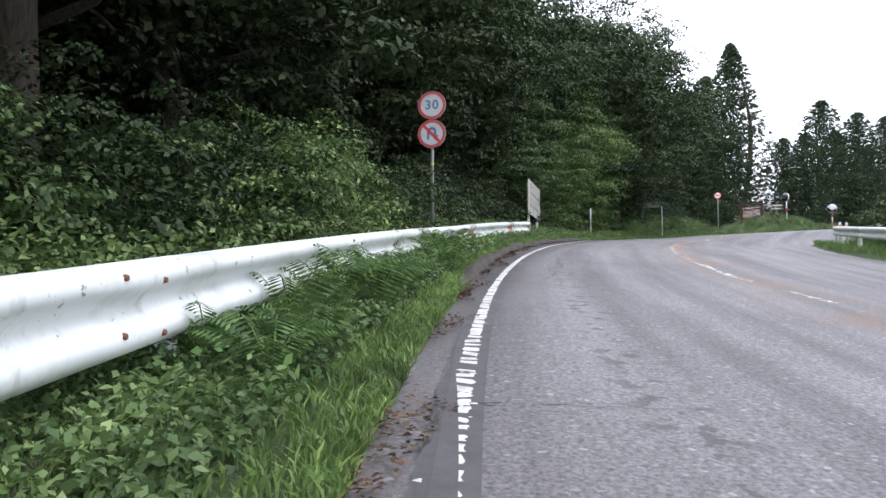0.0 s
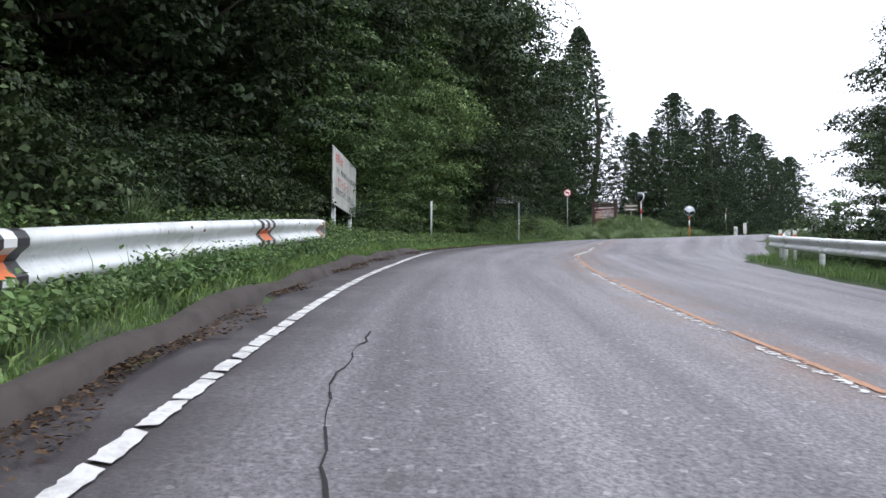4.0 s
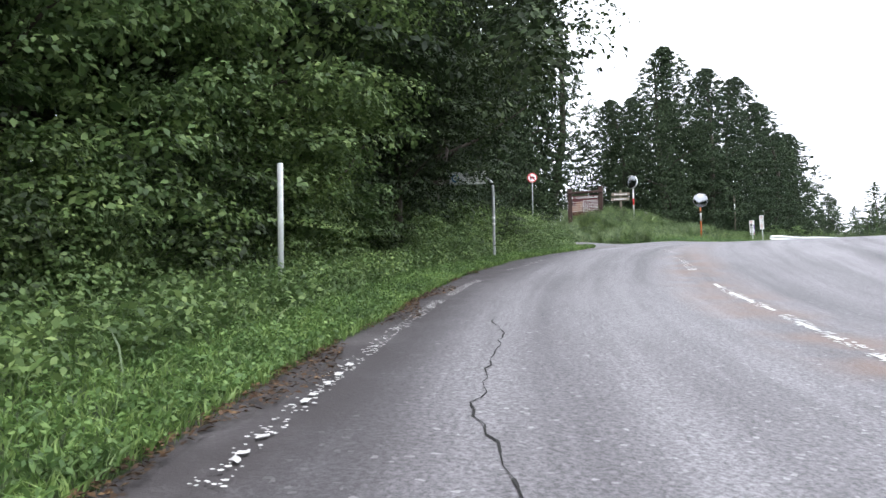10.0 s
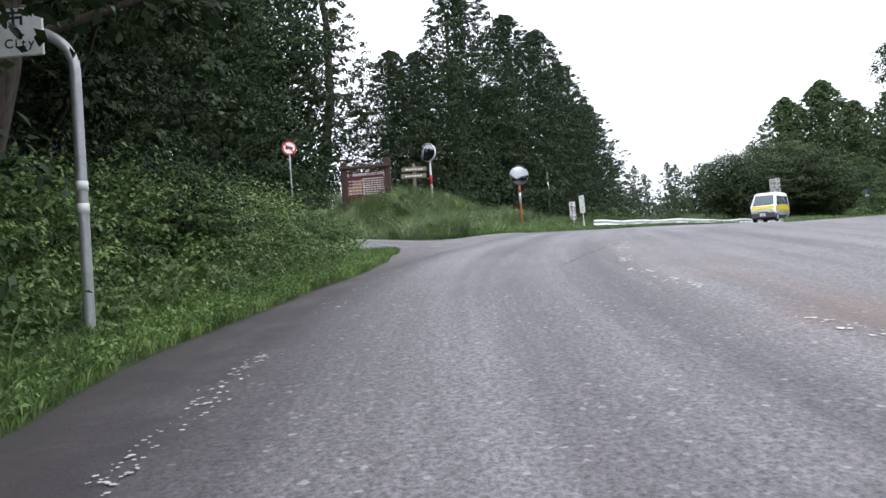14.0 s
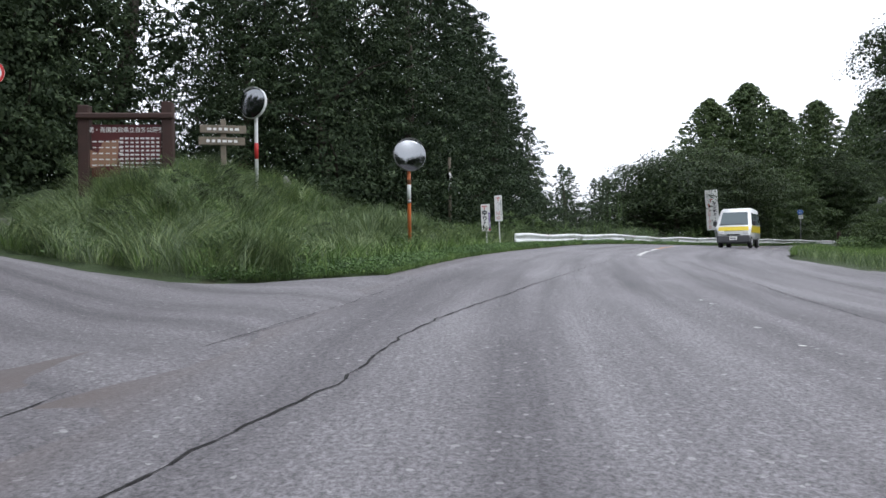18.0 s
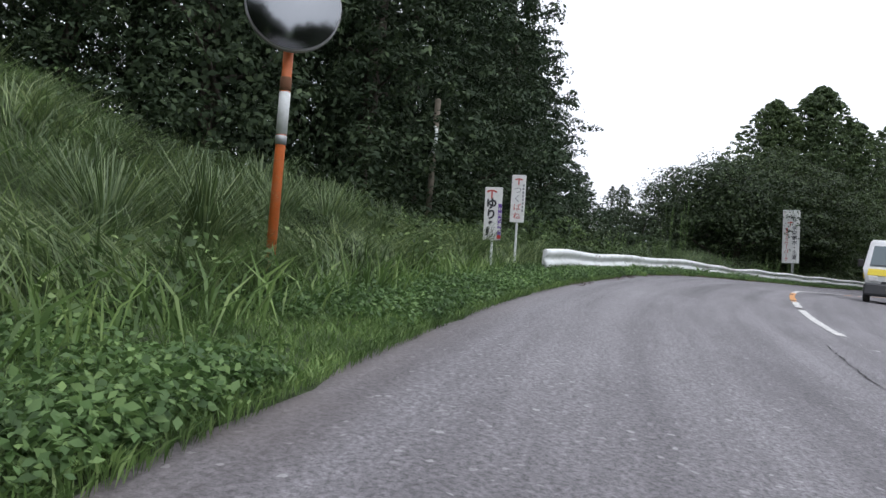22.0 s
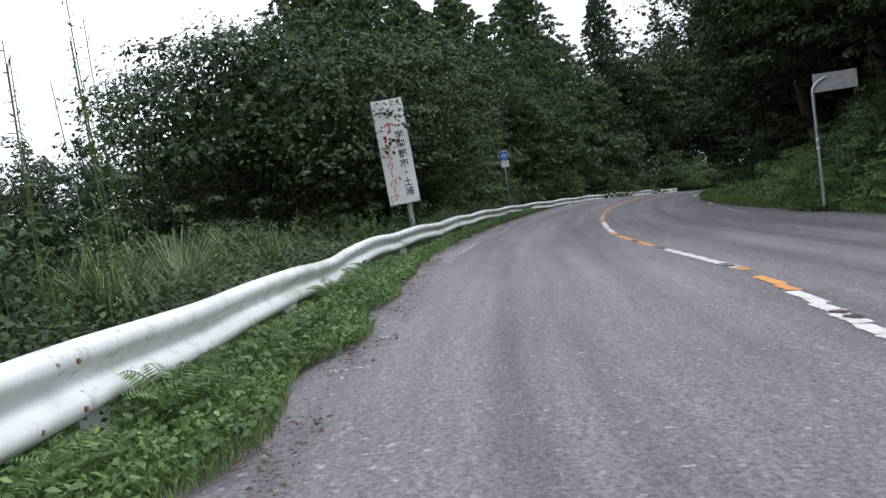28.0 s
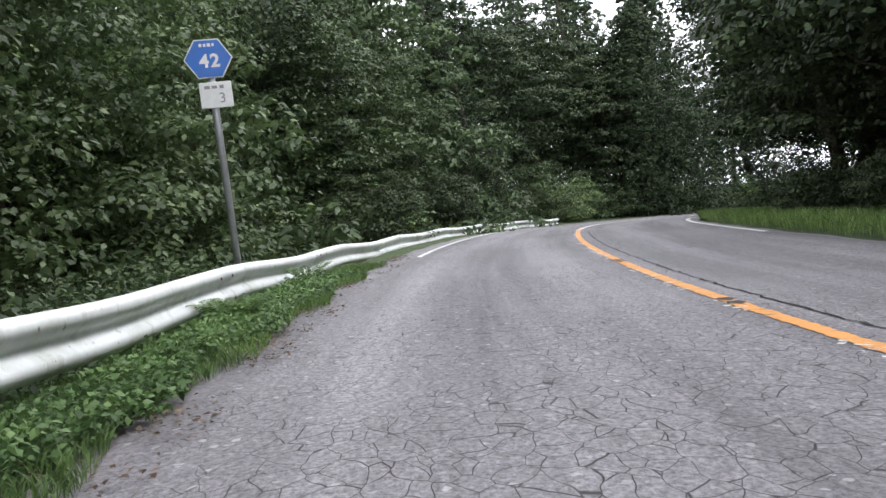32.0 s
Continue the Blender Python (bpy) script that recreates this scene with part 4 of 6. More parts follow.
x, y = strewn(rng, 7000, 30, 58, lambda s: (EDGE(s) + 0.02, EDGE(s) - 1.4), free_of_side)
weeds("verge_weeds", x, y, 0.1, 0.02, 9, FERN, "low green weeds creeping to the asphalt edge")
x, y = strewn(rng, 3600, 48, 56.5, lambda s: (-5.3 - 0.5 * (s > 54), -8.2 + 0 * s), free_of_side)
weeds("verge_weeds", x, y, 1.2, 0.036, 18, LEAF_MID, "tall bright green weeds heaped on the verge")
x, y = SPIT
s_, d_ = to_road(x, y)
k = (d_ < -5.6) & (x < side_left(y) - 0.35)
weeds("verge_weeds", x[k], y[k], 0.75, 0.034, 16, LEAF_MID, "tangled weeds round the small post")
x, y = strewn(rng, 5000, 26, 57, lambda s: (EDGE(s) - 0.7, -7.0 + 0 * s), free_of_side)
weeds("verge_weeds", x, y, 0.34, 0.034, 12, LEAF_MID, "leafy weeds at the edge of the bushes")
x, y = strewn(rng, 15000, 62, 86, lambda s: (EDGE(s) - 0.02, -6.3 + 0 * s), free_of_side)
s_, d_ = to_road(x, y)
k = patchy(rng, x, y, 0.8, -0.05) | ((s_ > 76) & patchy(rng, x, y, 1.1, -0.2))
x, y = x[k], y[k]
weeds("verge_weeds", x, y, 0.17, 0.024, 14, FERN, "low bright green broad-leaved weeds")
x, y = strewn(rng, 4500, 79, 92, lambda s: (-5.6 + 0 * s, -9.0 + 0 * s))
weeds("verge_weeds", x, y, 0.7, 0.045, 13, LEAF_MID, "tangled green weeds behind the sign posts")
x, y = strewn(rng, 8000, 83, 124, lambda s: (EDGE(s) - 0.12 + 0.1 * np.sin(s * 3.1), -4.15 + 0 * s))
weeds("verge_weeds", x, y, 0.15, 0.024, 14, FERN, "bright green weeds beneath the guardrail")
x, y = strewn(rng, 6500, 86, 124, lambda s: (-4.75 + 0 * s, -6.6 + 0 * s))
weeds("verge_weeds", x, y, 0.7, 0.04, 13, LEAF_VINE, "tall leafy weeds behind the guardrail")
x, y = strewn(rng, 6500, 94, 124, lambda s: (right_edge(s) + 0.9, 9.5 + 0 * s))
weeds("bank_weeds", x, y, 0.6, 0.06, 11, LEAF_MID, "leafy undergrowth covering the bank")
x, y = rng.uniform(32, 48, 4500), rng.uniform(56, 72, 4500)
s_, d_ = to_road(x, y)
k = (d_ < -4.8) & (d_ > -12) & (x > side_right(y) + 0.2) & patchy(rng, x, y, 0.4, 0.0)
weeds("bank_weeds", x[k], y[k], 0.55, 0.042, 12, LEAF_MID, "leafy weeds among the long grass")

# leaf litter and twigs by the asphalt's edge
x, y = strewn(rng, 15000, -2, 44, lambda s: (EDGE(s) + 0.03, EDGE(s) + 0.24 + 0.1 * np.sin(s * 2.3)))
k = patchy(rng, x, y, 0.9, -0.02)
x, y = x[k], y[k]
z = terrain(x, y) + 0.022
stuff("leaf_litter", leaf_array(np.stack([x, y, z], 1), np.tile([0, 0, 2.5], (len(x), 1)), 0.02, rng), DRY, "dry brown leaf litter along the road edge", "leaf litter")
x, y = strewn(rng, 11000, 80, 128, lambda s: (EDGE(s) - 0.2, EDGE(s) + 0.28))
k = patchy(rng, x, y, 2.2, 0.0)
x, y = x[k], y[k]
z = terrain(x, y) + 0.022
stuff("leaf_litter", leaf_array(np.stack([x, y, z], 1), np.tile([0, 0, 2.5], (len(x), 1)), 0.02, rng), DRY, "dry brown leaf litter along the road edge", "leaf litter")


def frond_mesh(r, size, a):
    """One arching frond: a thin stalk with paired, drooping leaflets."""
    out = []
    reach, rise = size * r.uniform(0.6, 0.85), size * r.uniform(1.2, 1.7)
    out_dir = np.array([math.cos(a), math.sin(a), 0])

    def at(u):
        return out_dir * reach * u + np.array([0, 0, rise * u - 0.62 * rise * u * u])

    for q in range(2, 16):
        u = q / 16
        c = at(u)
        ln = size * 0.2 * math.sin(0.25 + u * 2.7)
        for side in (-1, 1):
            b = a + side * 1.2
            tip = c + np.array([math.cos(b), math.sin(b), -0.38]) * ln
            w = (at(u + 0.02) - at(u - 0.02)) * 0.55
            out.append([c, (c + tip) / 2 + w, tip, (c + tip) / 2 - w])
    flat = np.array([-math.sin(a), math.cos(a), 0]) * 0.004
    for q in range(5):
        lo, hi = at(q / 5), at((q + 1) / 5)
        out.append([lo - flat, hi - flat, hi + flat, lo + flat])
    return quads("frond", np.array(out), FERN, len(out))


FERNS = []
for k in range(2):
    f = thing("fern", pose(0, 0, -60), "bright green fern with arching fronds", "fern", "roadside ferns")
    r_f = np.random.RandomState(90 + k)
    for q in range(11):
        part("frond", frond_mesh(r_f, 0.55, q * 0.57 + r_f.uniform(-0.2, 0.2)), f)
    FERNS.append(f)
for s, d, size in ((5.5, -4.05, 1.1), (5.9, -4.25, 1.2), (5.2, -4.3, 1.0), (6.5, -4.1, 1.0), (6.9, -4.3, 1.0), (7.6, -4.15, 0.8), (9.6, -4.0, 1.0), (10.3, -4.1, 0.9), (10.8, -4.2, 1.0), (4.6, -4.4, 0.9), (3.6, -4.5, 0.7)):
    p = along(s, d)
    plant(FERNS[int(10 * s) % 2], p.x, p.y, 1.15 * size, 77 * s, 0.0)
for k in range(70):
    s = rng.uniform(3, 11) if k < 10 else rng.uniform(86, 124)
    d = float(left_edge(s)) - rng.uniform(0.25, 0.75)
    p = along(s, d)
    plant(FERNS[k % 2], p.x, p.y, rng.uniform(0.45, 0.85), rng.uniform(0, 360), 0.0)


def tuft_mesh(seed, tall, count, wide):
    """A fountain of long narrow arching blades, three segments each."""
    r = np.random.RandomState(seed)
    out = []
    for _ in range(count):
        a = r.uniform(0, 2 * math.pi)
        h, ln = tall * r.uniform(0.5, 1.1), tall * r.uniform(0.15, 0.95)
        a = a * 0.75 + 0.6 * r.normal()
        o = np.array([math.cos(a), math.sin(a), 0])
        side = np.array([-math.sin(a), math.cos(a), 0]) * wide
        pts = [o * 0.05, o * ln * 0.25 + [0, 0, h * 0.65], o * ln * 0.65 + [0, 0, h * 0.95], o * ln + [0, 0, h * 0.72]]
        for q in range(3):
            w0, w1 = side * (1 - q / 3), side * (1 - (q + 1) / 3)
            out.append([pts[q] - w0, pts[q + 1] - w1, pts[q + 1] + w1, pts[q] + w0])
    return quads("blade_fan", np.array(out), GRASS_TALL, len(out))


TUFT = thing("grass_tuft", pose(0, 0, -60), "large fountain-like tuft of long pampas leaves", "grass tuft", "grass tufts")
for k in range(4):
    part("blade_fan", tuft_mesh(101 + k, 1.3, 70, 0.011), TUFT)
for s, d, size in ((71.8, -6.2, 0.7), (73.2, -6.0, 0.85), (74.6, -6.1, 0.9), (75.6, -6.5, 0.75), (76.4, -6.4, 0.85), (77.3, -6.2, 0.9), (78.0, -6.3, 0.85), (78.3, -6.9, 0.8), (77, -7.0, 0.85), (70.2, -6.0, 0.6), (68.6, -5.8, 0.6), (66.8, -5.9, 0.55), (72.5, -6.9, 0.7),
                   (74, -6.9, 0.8), (79.2, -6.4, 0.75), (92, -5.2, 0.8), (96.5, -5.3, 0.9), (98.2, -5.5, 1.0), (101, -5.4, 0.9), (114.6, -5.2, 0.75), (115.6, -5.3, 0.7), (36, -6.2, 0.7), (41, -6.3, 0.8), (20, -5.6, 0.6), (5.5, -4.7, 0.35), (9.2, -4.6, 0.35)):
    p = along(s, d)
    plant(TUFT, p.x, p.y, size, 83 * s, 0.05)


for k in range(55):
    s_k, d_k = rng.uniform(61, 80), -5.3 - 5.5 * rng.uniform() ** 1.3
    p = along(s_k, d_k)
    if p.x > float(side_right(p.y)) + 0.5:
        plant(TUFT, p.x, p.y, rng.uniform(0.3, 0.55), rng.uniform(0, 360), 0.05)
for k in range(60):
    s_k, d_k = rng.uniform(61.5, 82), -5.6 - 4.5 * rng.uniform()
    p = along(s_k, d_k)
    if p.x > float(side_right(p.y)) + 0.6:
        plant(BUSH[k % 2], p.x, p.y, rng.uniform(0.2, 0.36), rng.uniform(0, 360), 0.05)


def stalk_mesh(seed, tall, size=0.026):
    """A tall leafy stem, leaves in spirals."""
    r = np.random.RandomState(seed)
    c, nn, stems = [], [], []
    for st in range(5):
        b = r.uniform(-0.25, 0.25, 2)
        h = tall * r.uniform(0.7, 1.05)
        for q in range(5):
            lo, hi = np.array([b[0] * (1 + q / 5), b[1] * (1 + q / 5), h * q / 5]), np.array([b[0] * (1.2 + q / 5), b[1] * (1.2 + q / 5), h * (q + 1) / 5])
            for w in (np.array([0.007, 0, 0]), np.array([0, 0.007, 0])):
                stems.append([lo - w, hi - w * 0.8, hi + w * 0.8, lo + w])
        for q in range(34):
            u = q / 34
            a = q * 2.4
            c.append([b[0] * (1 + u) + math.cos(a) * 0.14 * (1.2 - u), b[1] * (1 + u) + math.sin(a) * 0.14 * (1.2 - u), h * (0.08 + 0.92 * u)])
            nn.append([math.cos(a) * 0.4, math.sin(a) * 0.4, 1.0])
    v = np.concatenate([leaf_array(np.array(c), np.array(nn), size, r, 5.0), np.array(stems)])
    return quads("foliage", v, LEAF_MID, len(v))


STALK = thing("tall_weed", pose(0, 0, -60), "tall slender weed with narrow leaves", "weed", "tall weeds")
part("foliage", stalk_mesh(111, 2.0), STALK)
for k in range(46):
    s = rng.uniform(88, 112)
    p = along(s, -4.75 - rng.uniform(0, 1.5))
    plant(STALK, p.x, p.y, rng.uniform(0.5, 0.9), rng.uniform(0, 360), 0.05)
REED = thing("tall_reed", pose(0, 0, -60), "very tall slender reed with narrow drooping leaves", "reed", "tall reeds")
part("foliage", stalk_mesh(112, 3.5, 0.024), REED)
for s, d, size in ((96.6, -5.2, 0.85), (97.3, -5.4, 0.75), (96.0, -5.6, 0.8)):
    p = along(s, d)
    plant(REED, p.x, p.y, size, 40 * s, 0.05)


# ---- road markings, berm, cracks ----
def ribbon_pieces(name, pieces, material, label, category, lift=0.006):
    """Flat ragged pieces of paint or tar, each a list of (s, d) corners, joined in one sheet."""
    verts, faces = [], []
    for poly in pieces:
        i = len(verts)
        verts += [along(s, d, lift) for s, d in poly]
        faces.append(tuple(range(i, i + len(poly))))
    ob = new(name, mesh_of(name, verts, faces, [material]))
    return tagged(ob, label, category, kind="structure")


def blotches(r, s_from, s_to, d_of, wide, keep, step=(0.12, 0.42), gap=(0.01, 0.05)):
    """Worn paint: ragged strips end to end, with chipped edges."""
    out, s = [], s_from
    while s < s_to:
        ln = r.uniform(*step)
        if r.uniform() < keep(s):
            n = max(int(ln / 0.04), 3)
            skew = r.uniform(-0.04, 0.04)
            lo = [(s + ln * k / n + skew * 0.5 + r.normal(0, 0.006), d_of(s) - wide / 2 * r.uniform(0.72, 1.08) * (0.9 if k in (0, n) else 1)) for k in range(n + 1)]
            hi = [(s + ln * k / n - skew * 0.5 + r.normal(0, 0.006), d_of(s) + wide / 2 * r.uniform(0.72, 1.08) * (0.9 if k in (0, n) else 1)) for k in range(n + 1)]
            out.append(hi + lo[::-1])
        s += ln + r.uniform(*gap)
    return out


def chips(r, s_from, s_to, d_of, wide, each, size=(0.015, 0.05)):
    """Small angular flakes of paint left in clusters."""
    out = []
    for _ in range(int((s_to - s_from) * each)):
        s = r.uniform(s_from, s_to)
        if noise.noise(Vector((s * 1.3, 7.7, 0.2))) < -0.05:
            continue
        d = d_of(s) + r.uniform(-0.5, 0.5) * wide
        q = r.uniform(*size)
        n = r.randint(4, 7)
        a0 = r.uniform(0, 6.28)
        out.append([(s + q * 0.8 * math.cos(a0 - 2 * math.pi * k / n) * r.uniform(0.6, 1.2), d + q * math.sin(a0 - 2 * math.pi * k / n) * r.uniform(0.6, 1.2)) for k in range(n)][::-1])
    return out


mk = np.random.RandomState(5)
LEFT = lambda s: float(np.interp(s, [-29, 0, 12, 24, 30, 36, 42, 46, 53, 57, 103, 106, 112, 116], [-3.36, -3.34, -3.27, -3.26, -3.42, -3.34, -3.27, -3.16, -2.95, -2.95, -3.1, -3.05, -2.81, -2.88]))
line_bed = [[(s, LEFT(s) + 0.1) for s in np.arange(-3, 6, 0.5)] + [(s, LEFT(s) - 0.1 + 0.012 * math.sin(s * 5)) for s in np.arange(5.5, -3.5, -0.5)]]
ribbon_pieces("line_bed", line_bed, BERM_GREY, "darker strip beneath the worn edge line", "road patch", 0.0035)
ribbon_pieces("edge_line", blotches(mk, -26, 5, LEFT, 0.1, lambda s: 0.95, (0.05, 0.11), (0.025, 0.07)) + chips(mk, -3, 6, LEFT, 0.16, 14, (0.01, 0.03)) + blotches(mk, 5, 29, LEFT, 0.088, lambda s: 0.98, (0.1, 0.34), (0.015, 0.06)) + blotches(mk, 29, 34, LEFT, 0.045, lambda s: 0.3, (0.03, 0.08), (0.02, 0.12)) + chips(mk, 29, 47, LEFT, 0.12, 60, (0.005, 0.017)) + chips(mk, 37, 43, LEFT, 0.08, 22, (0.012, 0.024)) + chips(mk, 46, 54, LEFT, 0.22, 10, (0.006, 0.018)),
              LINE_WHITE, "worn white edge line broken into ragged pieces", "road line")
ribbon_pieces("edge_line", chips(mk, 84, 100, LEFT, 0.3, 3, (0.012, 0.03)) + blotches(mk, 104, 107.5, LEFT, 0.045, lambda s: 0.55, (0.03, 0.07), (0.01, 0.06)) + chips(mk, 102, 109.5, LEFT, 0.14, 30, (0.008, 0.028)) + blotches(mk, 110.8, 112.2, LEFT, 0.06, lambda s: 0.35, (0.03, 0.08), (0.01, 0.05)) + chips(mk, 109.5, 114, LEFT, 0.13, 30, (0.008, 0.025)),
              LINE_WHITE, "flaked remains of a white edge line", "road line")
ribbon_pieces("edge_line", blotches(mk, 127, 145, lambda s: -2.95, 0.11, lambda s: 0.8, (0.3, 0.9), (0.02, 0.08)), LINE_WHITE, "white edge line by the guardrail", "road line")
ribbon_pieces("edge_line", blotches(mk, 128, 150, lambda s: 2.95, 0.14, lambda s: 1.0, (0.8, 1.6), (0.01, 0.04)) + blotches(mk, 112, 121, lambda s: 3.6, 0.1, lambda s: 0.4), LINE_WHITE, "white edge line by the wooded side", "road line")
ORANGE_RUNS = ((-25, 8), (14, 33), (41, 44), (85, 89), (96.5, 98.5), (102, 107), (112, 136))
is_orange = lambda s: any(a <= s <= b for a, b in ORANGE_RUNS)
MID = lambda s: float(np.interp(s, [-29, 8, 12, 20, 32, 38, 46, 50, 56, 72, 84, 92, 98, 106, 190], [0.3, 0.35, 0, -0.05, 0, 0.27, 0.0, -0.45, 0.1, 0.3, 0.0, -0.4, 0.3, -0.1, 0]))
worn = lambda s: 0.15 if s < 13 else 0.55 if s < 41 else (0.0 if s < 78.5 else 0.95)
ribbon_pieces("centre_line", blotches(mk, -25, 46, lambda s: MID(s) + 0.04, 0.075, lambda s: 1.5 * worn(s) * is_orange(s), (0.12, 0.6), (0.0, 0.05)), LINE_WORN, "faded orange remains of the centre line", "road line")
ribbon_pieces("centre_line", blotches(mk, 46, 176, MID, 0.13, lambda s: worn(s) * is_orange(s), (0.2, 0.7), (0.0, 0.02)), LINE_ORANGE, "worn orange stretches of the centre line", "road line")
ribbon_pieces("centre_line", blotches(mk, -25, 46, MID, 0.07, lambda s: worn(s) * (not is_orange(s)), (0.1, 0.4), (0.0, 0.06)) + blotches(mk, 46, 176, MID, 0.14, lambda s: worn(s) * (not is_orange(s)), (0.2, 0.6), (0.0, 0.03)) + chips(mk, 6, 34, lambda s: MID(s) - 0.05, 0.09, 38, (0.012, 0.035)) + chips(mk, 34, 44, MID, 0.16, 40, (0.012, 0.035)) + chips(mk, 41, 57, MID, 0.15, 28, (0.008, 0.03)) + chips(mk, 57, 79, MID, 0.16, 3, (0.015, 0.04)) + chips(mk, 108, 140, lambda s: MID(s) - 0.05, 0.12, 24, (0.012, 0.045)), LINE_WHITE, "worn white stretches of the centre line", "road line")
patches = []
for s in (83, 85.5, 88.2, 92, 95.5, 99, 101.9, 104, 106.2, 109, 113.5, 117, 120, 124):
    for q in (-0.1, 0.1):
        patches.append([(s + q + 0.07 * math.cos(2 * math.pi * k / 10) + 0.02 * math.sin(k * 2.2), MID(s) + 0.07 * math.sin(2 * math.pi * k / 10)) for k in range(9, -1, -1)])
ribbon_pieces("line_patch", patches, BERM, "dark bare patches where posts were taken out of the line", "road patch", 0.01)
flakes = chips(mk, 66.5, 71, lambda s: -2.2, 2.8, 1.6, (0.015, 0.035)) + chips(mk, 86, 92.5, lambda s: -2.85, 0.3, 5, (0.012, 0.035))
ribbon_pieces("paint_flake", flakes, LINE_WHITE, "stray flakes of white paint on the asphalt", "road patch", 0.008)


def crack(points, wide, seed):
    """A jagged open crack as thin dark slivers."""
    r, out = np.random.RandomState(seed), []
    for (s0, d0), (s1, d1) in zip(points, points[1:]):
        n = max(int(math.hypot(s1 - s0, d1 - d0) / 0.12), 2)
        last = (s0, d0)
        for k in range(1, n + 1):
            f = k / n
            q = (s0 + (s1 - s0) * f + r.normal(0, 0.012), d0 + (d1 - d0) * f + (r.normal(0, 0.013) if k < n else 0))
            w = wide * r.uniform(0.25, 1.3) / 2
            a = math.atan2(q[1] - last[1], q[0] - last[0])
            nx, ny = -math.sin(a) * w, math.cos(a) * w
            out.append([(last[0] - nx, last[1] - ny), (q[0] - nx, q[1] - ny), (q[0] + nx, q[1] + ny), (last[0] + nx, last[1] + ny)])
            last = q
    return out


CRACK = painted("crack_dark", (0.018, 0.017, 0.016), 0.95, (0.04, 0.04, 0.035), 0.4)
cracks = crack([(9.5, -2.75), (10.6, -2.6), (11.4, -2.75), (12.2, -2.5), (13, -2.6), (14.1, -2.6), (15.5, -2.75), (17, -2.7)], 0.012, 1)
cracks += crack([(29, -2.4), (31, -2.25), (33, -2.6), (35.5, -2.5), (36.5, -2.7)], 0.012, 2)
cracks += crack([(29.6, -3.2), (29.75, -2.4), (29.6, -1.6), (29.8, -0.9)], 0.005, 3)
cracks += crack([(56.2, -3.85), (56.7, -3.68), (57.4, -3.43), (58.4, -3.1), (60.15, -2.6), (61.56, -2.5), (62.5, -2.31), (64.0, -1.95), (66.6, -1.46), (68.4, -1.22), (69.3, -1.1), (71.2, -0.86), (73.2, -0.58), (74.7, -0.49), (77, -0.3)], 0.017, 4)
cracks += crack([(57.5, -4.2), (60, -3.9), (63, -3.3), (66, -3.1)], 0.01, 5)
cracks += crack([(51, -1.0), (54, -0.2), (57.5, 0.9), (62, 1.3), (68, 1.6), (74, 1.4), (80, 0.7)], 0.016, 6)
cracks += crack([(3.3, -3.27), (3.38, -2.89), (3.4, -2.5)], 0.009, 7)
for q in range(5):
    cracks += crack([(77.8 + 0.8 * q, -3.0), (77.85 + 0.8 * q, -2.8)], 0.005, 40 + q)
cracks += crack([(77.6, -3.0), (79, -2.98), (82.2, -3.02)], 0.004, 20)
cracks += crack([(77.2, -2.8), (79.2, -2.8), (81.5, -2.86)], 0.005, 21)
cracks += crack([(82, -1.9), (82.4, -1.2), (82.2, -0.5)], 0.01, 22)
cracks += crack([(107, 0.3), (113.3, 0.14), (114.6, 0.15), (117, 0.2), (121.3, 0.18), (134, 0.2)], 0.03, 8)
ribbon_pieces("asphalt_crack", cracks, CRACK, "jagged dark cracks in the asphalt", "crack", 0.005)


def build_berm():
    """Low asphalt kerb along the left edge."""
    prof = [(0.03, -0.03), (0.01, 0.03), (-0.03, 0.1), (-0.06, 0.12), (-0.12, 0.12), (-0.22, 0.05)]
    verts, faces = [], []
    ss = np.arange(7, 31, 0.1)
    for i, s in enumerate(ss):
        f = min(1, (s - 7) / 3, (31 - s) / 3) * (0.85 + 0.3 * math.sin(s * 1.7) * math.sin(s * 0.6))
        for j, (d, h) in enumerate(prof):
            lump = 0.022 * noise.noise(Vector((s * 2.7, j * 0.9, 0.4))) + 0.012 * noise.noise(Vector((s * 9.0, j * 2.3, 1.4)))
            verts.append(along(s, float(left_edge(s)) + 0.05 + d + 0.02 * math.sin(s * 4.3) + lump, h * max(f, 0.05) + lump))
    m = len(prof)
    for i in range(len(ss) - 1):
        for k in range(m - 1):
            a = i * m + k
            faces.append((a, a + m, a + m + 1, a + 1))
    tagged(new("berm", mesh_of("berm", verts, faces, [BERM], None, True)), "low dark asphalt kerb with dirt and leaves", "kerb", kind="structure")


build_berm()


